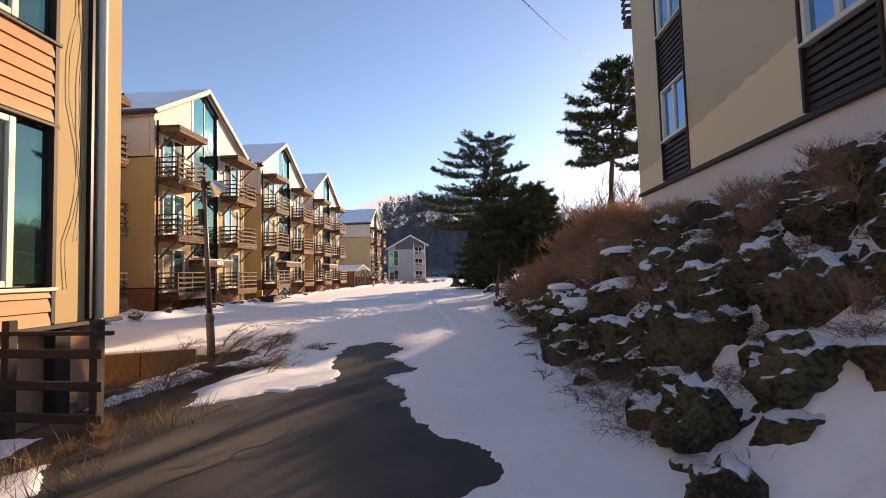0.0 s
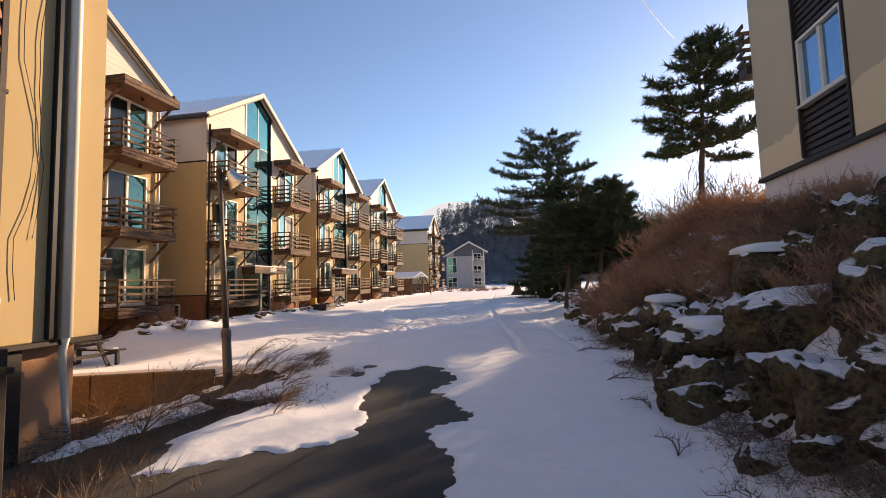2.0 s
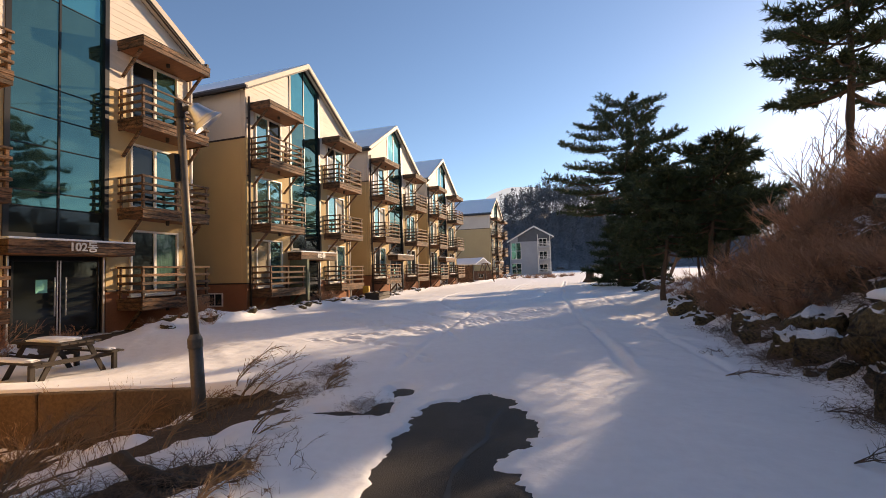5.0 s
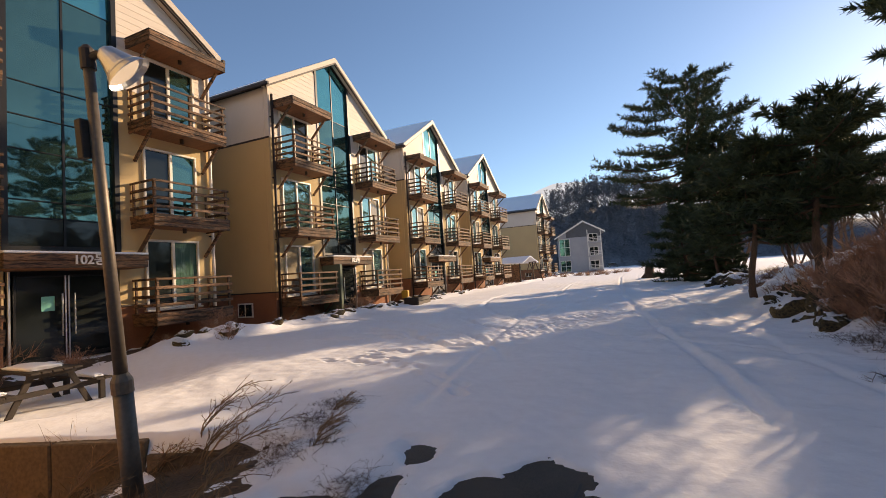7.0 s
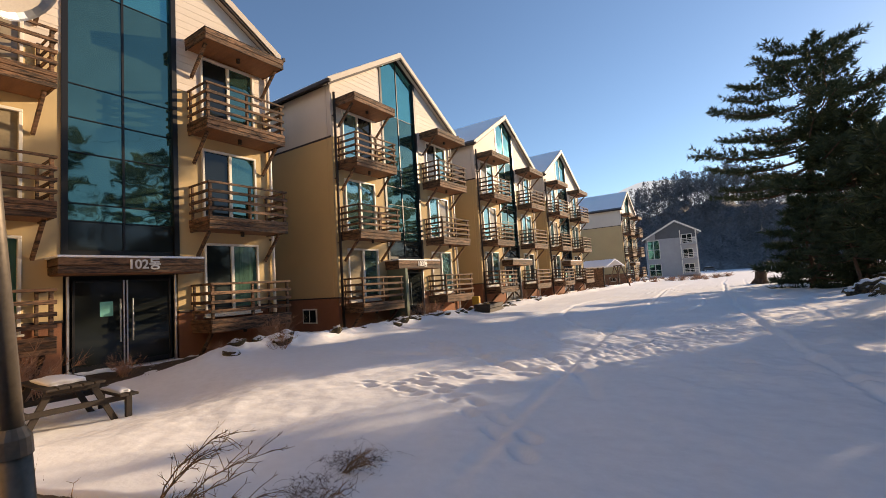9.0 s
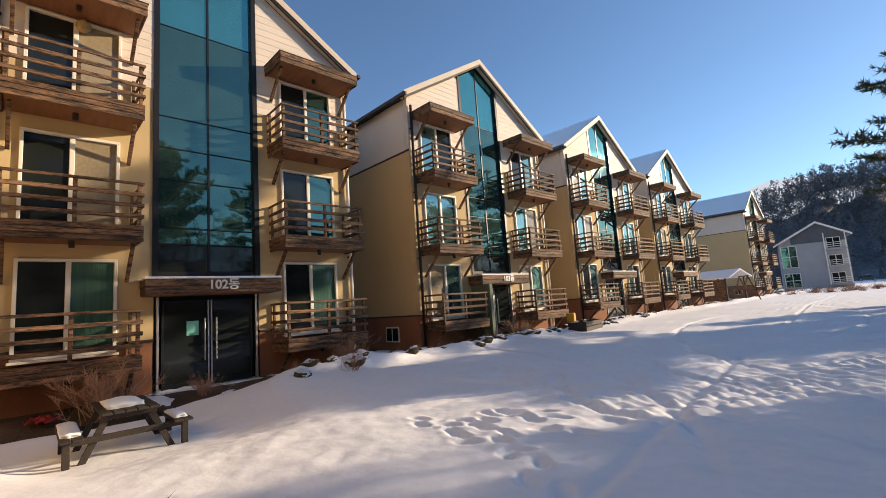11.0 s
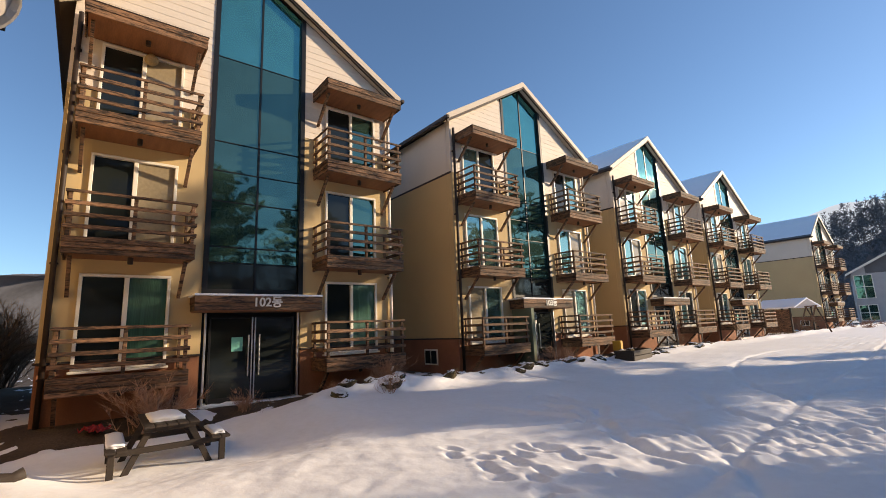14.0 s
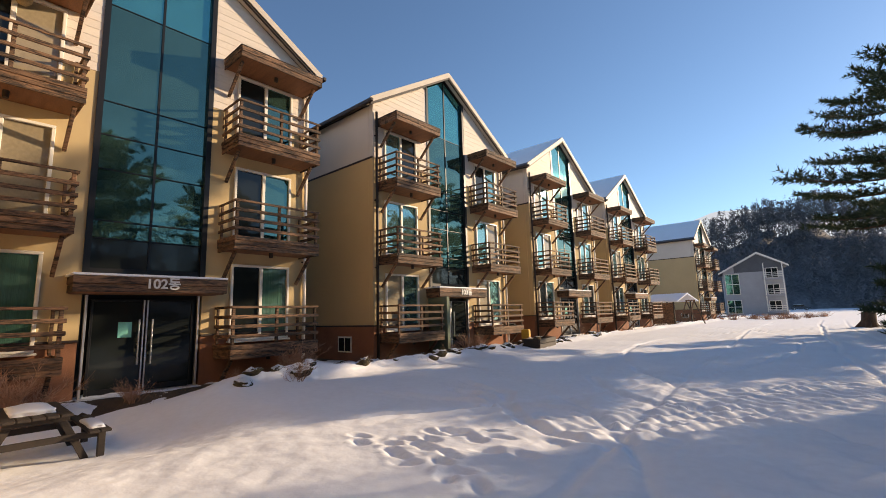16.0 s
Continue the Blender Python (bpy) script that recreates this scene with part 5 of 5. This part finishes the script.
def ridge(name, path, heights, depth, material, label, seed, way=(0, 1)):
    """A far wooded hillside: a ragged mass along a line."""
    b = Build()
    n, rows = 160, 8
    for j in range(rows):
        for i in range(n):
            s = i / (n - 1)
            x = float(np.interp(s, [0, 0.5, 1], [p[0] for p in path]))
            y = float(np.interp(s, [0, 0.5, 1], [p[1] for p in path]))
            hgt = float(np.interp(s, np.linspace(0, 1, len(heights)), heights))
            f = j / (rows - 1)
            z = hgt * math.sin(f * math.pi / 2) * (0.9 + 0.2 * noise.noise(Vector((s * 9, f * 2, seed)))) - 4
            b.v.append((x + noise.noise(Vector((s * 20, f * 5, seed))) * 6 + depth * f * way[0], y + depth * f * way[1], z))
    for j in range(rows - 1):
        for i in range(n - 1):
            a = j * n + i
            b.f.append((a, a + 1, a + n + 1, a + n))
    ob = part(name, b, material, smooth=True)
    return tagged(ob, label, "hill", kind="structure")


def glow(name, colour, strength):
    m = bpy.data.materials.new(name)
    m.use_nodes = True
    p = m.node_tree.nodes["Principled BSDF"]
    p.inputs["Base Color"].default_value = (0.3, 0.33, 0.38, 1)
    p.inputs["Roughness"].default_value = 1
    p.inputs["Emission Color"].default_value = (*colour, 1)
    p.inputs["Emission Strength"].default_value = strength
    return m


# Brown hill greyed towards blue: the haze is painted into its base colour.
HAZED_HILL = mat("hazed_hillside", (0.105, 0.11, 0.135), 1.0, 0.3, 0.02, 0.3, 0.0)
# Far mountain: distance haze painted on as a pale blue-grey emission.
HAZE_GLOW = glow("haze_glow_mountain", (0.56, 0.61, 0.67), 0.62)
ridge("backdrop_hill", [(-260, 640), (40, 700), (420, 620)], [110, 140, 165, 140, 130, 110, 90], 120, HAZE_GLOW, "far mountain ridge, its haze painted as a pale glow", 3)
ridge("backdrop_hill", [(-420, -120), (-520, 40), (-400, 320)], [60, 70, 55, 60, 45], 120, HAZED_HILL, "far hill with haze painted into its grey colour", 5)
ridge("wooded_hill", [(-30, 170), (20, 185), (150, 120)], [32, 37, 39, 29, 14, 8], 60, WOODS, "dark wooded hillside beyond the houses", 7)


EAST = [(36, -70), (38, -10), (45, 46)]
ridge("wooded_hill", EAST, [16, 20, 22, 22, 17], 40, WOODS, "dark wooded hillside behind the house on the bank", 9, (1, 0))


def far_woods(seed, n, place):
    """Many small far trees in one mesh."""
    r = random.Random(seed)
    b = Build()
    for _ in range(n):
        x, y, z = place(r)
        h = r.uniform(6, 12)
        for k in range(44):
            f = r.random()
            a = r.uniform(0, 6.28)
            rad = (1 - f) * h * 0.24 + 0.25
            p = Vector((x + math.cos(a) * rad * r.random(), y + math.sin(a) * rad * r.random(), z + h * (0.12 + 0.88 * f)))
            blades(b, r, p, (math.cos(a), math.sin(a), 0.9), 2, 1.0, 0.15, 0.5)
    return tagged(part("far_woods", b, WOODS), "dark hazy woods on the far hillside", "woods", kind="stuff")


def on_hill(r):
    s = r.random()
    x = float(np.interp(s, [0, 0.5, 1], [-30, 20, 150]))
    y = float(np.interp(s, [0, 0.5, 1], [170, 185, 120]))
    hgt = float(np.interp(s, np.linspace(0, 1, 6), [32, 37, 39, 29, 14, 8]))
    f = r.random()
    return x, y + 60 * f, hgt * math.sin(f * math.pi / 2) - 3.5


def on_east_hill(r):
    s, f = r.random(), r.random()
    x, y = (float(np.interp(s, [0, 0.5, 1], [p[k] for p in EAST])) for k in (0, 1))
    return x + 40 * f, y, float(np.interp(s, np.linspace(0, 1, 5), [16, 20, 22, 22, 17])) * math.sin(f * math.pi / 2) - 5


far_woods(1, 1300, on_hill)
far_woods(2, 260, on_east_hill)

# cable across the sky
tagged(part("overhead_cable", Build().tube([(-2.0 + 12.8 * i / 12, 2.0 + 28 * i / 12, 5.5 + 10.4 * i / 12 - 0.5 * math.sin(i / 12 * 3.14)) for i in range(13)], [0.012] * 13, 5), WIRE),
       "thin overhead cable crossing the sky", "cable")

for n, (p, q) in enumerate((((-2.9, 2.4), (-1.55, 6.9)), ((-1.4, 6.6), (-1.25, 9.9)), ((-2.35, 2.9), (-1.55, 4.6)), ((-2.3, 3.7), (-1.5, 3.95)), ((-3.1, 3.9), (-2.5, 5.6)))):
    r, b = random.Random(n), Build()
    for i in range(41):
        t = i / 40
        x, y = p[0] + (q[0] - p[0]) * t + 0.07 * (vnoise(t * 9, n * 3.0) - 0.5) * 2, p[1] + (q[1] - p[1]) * t
        w = 0.019 * (0.4 + float(vnoise(t * 23, n + 5.0)))
        b.v += [(float(x) - w, y, gz(float(x), y) + 0.004), (float(x) + w, y, gz(float(x), y) + 0.004)]
        if i:
            b.f.append((2 * i - 2, 2 * i - 1, 2 * i + 1, 2 * i))
    tagged(part("road_crack", b, WIRE), "thin dark crack in the asphalt", "crack", kind="structure")


# ---- small things ----
for x, y, k in ((-4.0, 11.1, 0.3), (-3.85, 10.5, 0.35), (-3.75, 9.9, 0.42), (-2.7, 9.3, 0.3)):
    placed(copy_thing(dark[0], Matrix()), x, y, k, 300 * k * x, 0.06)


for x, y, k in ((-3.6, 4.75, 0.2), (-3.35, 4.45, 0.16), (-3.1, 4.1, 0.14), (-3.8, 5.1, 0.22), (-3.45, 4.15, 0.15)):
    placed(copy_thing(brown[0], Matrix()), x, y, k, 500 * k, 0.0)


def dead_stump(m):
    b = Build().tube([(0, 0, -0.2), (0, 0, 0.35), (0.05, 0, 0.9), (0.03, 0.05, 1.25)], [0.5, 0.36, 0.34, 0.22], 11)
    for a in (0.4, 2.4, 4.2):
        b.tube([(0.1 * math.cos(a), 0.1 * math.sin(a), 0.5), (0.5 * math.cos(a), 0.5 * math.sin(a), 0.12), (0.8 * math.cos(a), 0.8 * math.sin(a), -0.1)], [0.2, 0.14, 0.06], 7)
    ob = tagged(part("tree_stump", b, BARK, smooth=True), "dark dead tree stump at the snowy road edge", "tree stump")
    ob.matrix_basis = m


dead_stump(pose(1.2, 46, gz(1.2, 46), 0, 0, 20))


def wasp_nest(m):
    bm = bmesh.new()
    bmesh.ops.create_icosphere(bm, subdivisions=3, radius=0.14)
    for v in bm.verts:
        v.co *= 1 + 0.1 * math.sin(v.co.z * 60) * 0.4 + 0.12 * noise.noise(v.co * 12)
    me = bpy.data.meshes.new("wasp_nest")
    bm.to_mesh(me)
    bm.free()
    me.polygons.foreach_set("use_smooth", [True] * len(me.polygons))
    me.materials.append(mat("papery_nest", (0.42, 0.30, 0.15), 0.9, 0.35, 8, 40, 0.4))
    tagged(new("wasp_nest", me), "round tan papery wasp nest stuck above a window", "wasp nest").matrix_basis = m


wasp_nest(pose(front_x(13.5), 13.5, 0, 0, 0, ROT) @ pose(0.13, -2.62, 8.2))


def parked_car(m):
    c = thing("parked_car", "small dark car with snow on its roof, parked far off", "car", m=m)
    paint = mat("dark_car_paint", (0.06, 0.065, 0.075), 0.3, 0.1, 2, 30, 0.0)
    part("body", Build().prism([(-2.1, 0.35), (2.1, 0.35), (2.15, 0.75), (1.2, 0.92), (-1.9, 0.95), (-2.15, 0.7)], -0.85, 0.85, 1), paint, c)
    part("cabin", Build().prism([(-1.6, 0.94), (1.1, 0.93), (0.5, 1.42), (-1.2, 1.45)], -0.75, 0.75, 1), GLASS_DARK, c)
    part("roof", Build().box((-0.35, 0, 1.48), (1.7, 1.4, 0.07), None, 0.03), SNOW_ROOF, c)
    for x in (-1.3, 1.3):
        for y in (-0.8, 0.8):
            w = part("wheel", Build().tube([(x, y - 0.1, 0.32), (x, y + 0.1, 0.32)], [0.32, 0.32], 16), WIRE, c)
            part("rim", Build().tube([(x, y - 0.11, 0.32), (x, y + 0.11, 0.32)], [0.19, 0.19], 12), ALU, w)
    return c


parked_car(pose(-3.0, 160, gz(-3.0, 160) + 0.05, 0, 0, 10))


# bare twigs fallen on the snow at the foot of the bank
def fallen_twig(seed, x, y, size):
    r, b = random.Random(seed), Build()
    a = r.uniform(0, 6.28)
    for k in range(4):
        a2 = a + r.uniform(-0.5, 0.5)
        pts = [(size * f * math.cos(a2 + 0.5 * f), size * f * math.sin(a2 + 0.5 * f), 0.03 + 0.22 * size * math.sin(f * 2.6) * r.uniform(0.4, 1)) for f in (0, 0.25, 0.5, 0.75, 1)]
        b.tube(pts, [0.005, 0.004, 0.0035, 0.003, 0.0015], 4)
        for p in pts[1:]:
            blades(b, r, p, (math.cos(a2), math.sin(a2), 0.5), 5, 0.3 * size, 0.0022, 0.6)
    ob = tagged(part("fallen_twig", b, TWIG_DARK), "dark bare twig lying on the snow", "twig")
    ob.matrix_basis = pose(x, y, gz(x, y) + 0.05)


for i, (x, y, k) in enumerate(((1.3, 11.2, 0.5), (1.25, 5.9, 0.35), (1.3, 8.6, 0.4), (1.45, 7.2, 0.35), (1.4, 4.9, 0.35), (1.7, 12.8, 0.45), (1.7, 9.8, 0.4))):
    fallen_twig(i, x, y, k)

# rubble and frozen clods along the house fronts, large stones at the near end of the bank
for i in range(80):
    y = rnd.uniform(14.6, 36)
    x = front_x(y) + rnd.uniform(0.75, 2.3)
    size = rnd.uniform(0.15, 0.46)
    c = copy_thing(rnd.choice(rocks), pose(x, y, gz(x, y) + 0.09, rnd.uniform(-25, 25), rnd.uniform(-25, 25), rnd.uniform(0, 360)))
    c.scale = (size * 1.3, size * 1.1, size * 0.7)
    tagged(c, "snowy clod of rubble before the houses", "rubble", "rubble along the fronts")
    c.name = "rubble_clod"
for x, y, size in ((2.6, 3.5, 0.55), (2.2, 2.9, 0.5), (3.1, 3.0, 0.65), (2.15, 4.3, 0.5), (2.8, 4.6, 0.6), (2.05, 5.4, 0.5)):
    c = copy_thing(rnd.choice(rocks), pose(x, y, gz(x, y) - 0.05, rnd.uniform(-25, 25), rnd.uniform(-25, 25), rnd.uniform(0, 360)))
    c.scale = (size, size * 1.1, size * 0.85)


# tall feathery weeds bent over by snow
def bent_weed(seed, x, y, height, lean):
    r, b = random.Random(seed), Build()
    for _ in range(3):
        a = lean * 0.6 + 0.1 + r.uniform(-0.45, 0.45)
        d = Vector((math.cos(a), math.sin(a), 0))
        ln, up = height * r.uniform(0.7, 1.15), r.uniform(0.6, 1.3)
        pts = [d * ln * 0.75 * f ** 1.3 + Vector((r.gauss(0, 0.015), r.gauss(0, 0.015), ln * up * (f - 0.42 * f * f) - 0.04)) for f in (0, 0.2, 0.4, 0.6, 0.8, 1.0)]
        b.tube([tuple(p) for p in pts], [0.008, 0.007, 0.006, 0.005, 0.004, 0.002], 4)
        for k in range(16):
            f = r.uniform(1.2, 4.95)
            p = pts[int(f)].lerp(pts[int(f) + 1], f % 1)
            e = (pts[int(f) + 1] - pts[int(f)]).normalized() + Vector((r.gauss(0, 0.5), r.gauss(0, 0.5), r.gauss(0.1, 0.4)))
            q = p + e.normalized() * ln * 0.2 * r.uniform(0.5, 1.2)
            b.tube([tuple(p), tuple((p + q) / 2 + Vector((0, 0, 0.01))), tuple(q)], [0.0035, 0.003, 0.0015], 3)
            blades(b, r, q, e, 3, 0.07, 0.003, 0.5)
    ob = tagged(part("bent_weed", b, STRAW), "tall dry feathery weed bent over the snow", "weeds", "bent weeds")
    ob.matrix_basis = pose(x, y, gz(x, y) + 0.02)


for i, (x, y, h, a) in enumerate(((-4.75, 9.85, 1.0, 0.7), (-4.95, 10.0, 0.8, 1.0), (-4.4, 9.6, 0.85, 0.5), (-5.3, 9.8, 0.7, 0.3), (-4.13, 6.62, 1.15, 0.9), (-4.3, 6.9, 0.9, 2.2), (-2.75, 6.95, 0.5, 1.0),
                                  (-3.4, 8.4, 0.7, 0.6), (-3.9, 9.0, 0.75, 0.2), (-3.0, 7.4, 0.55, 0.1), (-5.9, 9.3, 0.75, 1.2), (-3.75, 10.3, 0.4, 0.6), (-3.6, 10.0, 0.4, 0.9), (-4.0, 10.9, 0.35, 0.4), (-4.2, 8.2, 0.7, 0.7))):
    bent_weed(i, x, y, h, a)
front_bush = bare_tree(91, 1.0, 7, "bush", "small leafless brown bush on the snowy heap", "bush", "bushes before the houses", TWIG)
placed(front_bush, -10.7, 15.75, 1.0)
for x, y, k in ((-11.4, 23.3, 1.2), (-11.2, 23.9, 1.0), (-11.7, 22.8, 0.9), (-11.9, 14.9, 0.6), (-12.2, 11.6, 0.9)):
    placed(copy_thing(front_bush, Matrix()), x, y, k, 90 * k)


# large smooth boulders at the foot of the bank, with thick snow on some of them
for i, (x, y, z, w, h, cap) in enumerate(((1.95, 7.15, 0.22, 0.78, 0.80, 0), (2.1, 9.5, 0.25, 0.42, 0.80, 0), (2.2, 8.65, 0.12, 0.4, 0.4, 0), (2.35, 7.95, 0.62, 1.0, 0.75, 1), (2.75, 7.2, 1.0, 0.9, 0.8, 0),
                                         (2.5, 9.0, 0.65, 0.75, 0.8, 0), (2.6, 10.2, 0.8, 0.8, 0.8, 1), (2.3, 6.2, 0.5, 0.8, 0.75, 0), (3.1, 6.0, 1.25, 1.0, 0.9, 0), (3.3, 8.4, 1.5, 0.95, 0.8, 1))):
    c = copy_thing(rocks[i % 5], pose(x, y, z, 14 * i, 9 * i, 67 * i))
    c.scale = (w, w, h)
    tagged(c, "large dark smooth boulder at the foot of the bank", "boulder", "boulders of the bank")
    if cap:
        tagged(snow_lump(pose(x + 0.05, y, z + 0.36 * h), (w * 0.4, w * 0.42, 0.12), 20 + i), "thick snow cap lying on a boulder", "snow")


def utility_box(m):
    t = thing("utility_box", "small yellow box on a post beside the trough", "utility box", m=m)
    yellow = mat("faded_yellow_paint", (0.55, 0.30, 0.03), 0.6, 0.2, 3, 30, 0.1)
    part("box", Build().box((0, 0, 0.5), (0.34, 0.3, 0.4), None, 0.03), yellow, t)
    part("post", Build().box((0, 0, 0.15), (0.1, 0.1, 0.4)), WOOD_DARK, t)


utility_box(pose(-11.3, 27.6, gz(-11.3, 27.6), 0, 0, 10))


def swing_frame(m):
    t = thing("swing_frame", "weathered timber swing frame near the shed", "swing frame", m=m)
    for y in (-1.2, 1.2):
        for s in (-1, 1):
            part("leg", Build().beam((s * 0.75, y, -0.05), (0, y, 2.1), 0.09, 0.09), WOOD, t)
        part("brace", Build().beam((-0.4, y, 0.95), (0.4, y, 0.95), 0.07, 0.07), WOOD, t)
    part("top_beam", Build().beam((0, -1.4, 2.12), (0, 1.4, 2.12), 0.1, 0.1), WOOD, t)


swing_frame(pose(-9.8, 56.0, 0.05, 0, 0, 25))


log(pose(-8.95, 9.1, gz(-8.95, 9.1) + 0.0, 0, 0, 20), 0.8, 0.075)


def red_rag(m):
    bm = bmesh.new()
    bmesh.ops.create_grid(bm, x_segments=14, y_segments=10, size=0.5)
    for v in bm.verts:
        k = v.co.copy()
        v.co = Vector((k.x * 0.42, k.y * 0.3, 0.07 + 0.09 * noise.noise(k * 4.0) + 0.05 * noise.noise(k * 9.0)))
    bmesh.ops.solidify(bm, geom=bm.faces[:], thickness=0.012)
    me = bpy.data.meshes.new("rag")
    bm.to_mesh(me)
    bm.free()
    me.materials.append(mat("faded_red_cloth", (0.34, 0.03, 0.035), 0.95, 0.3, 4, 60, 0.4))
    tagged(new("rag", me), "crumpled faded red cloth lying on the snow", "rag").matrix_basis = m


red_rag(pose(-12.4, 10.35, gz(-12.4, 10.35) + 0.06, 0, 0, 40))


# dry grass in the hollow, on the verge and along the house fronts
def dry_grass(seed, n):
    r, b = random.Random(seed), Build()
    while n > 0:
        k = r.random()
        if k < 0.5:
            x, y = r.uniform(-7.5, -3.3), r.uniform(5.4, 10.2)
            if y > kerb_y(x) + 0.1:
                continue
        elif k < 0.72:
            x, y = r.gauss(-3.35, 0.35), r.uniform(3.2, 5.6)
        elif k < 0.86:
            y = r.uniform(9.5, 36)
            x = front_x(y) + r.uniform(0.3, 1.6)
        else:
            y = r.uniform(2.5, 16)
            x = float(foot_x(y)) + r.uniform(0.0, 1.0)
        a = r.uniform(0, 6.28)
        for _ in range(r.randint(7, 14)):
            p = (x + r.gauss(0, 0.06), y + r.gauss(0, 0.06), gz(x, y) - 0.02)
            blades(b, r, p, (0.5 * math.cos(a), 0.5 * math.sin(a), 1.0), 1, r.uniform(0.12, 0.34), 0.0035, 0.35)
        n -= 1
    return tagged(part("dry_grass", b, STRAW), "dry straw-coloured grass standing through thin snow", "grass", kind="stuff")


dry_grass(7, 420)

# taller shrubs along the crest of the bank
for i in range(20):
    y = 13.6 + 0.22 * i
    placed(copy_thing(brown[i % 3], Matrix()), 4.2 + rnd.random() * 3.2, y, rnd.uniform(1.15, 1.75), 67 * i)
# dry brush across the far end of the open ground
for i in range(26):
    x, y = -9.5 + 0.36 * i + rnd.uniform(-0.4, 0.4), rnd.uniform(66, 82)
    placed(copy_thing(brown[i % 3], Matrix()), x, y, rnd.uniform(0.5, 1.0), 40 * i)
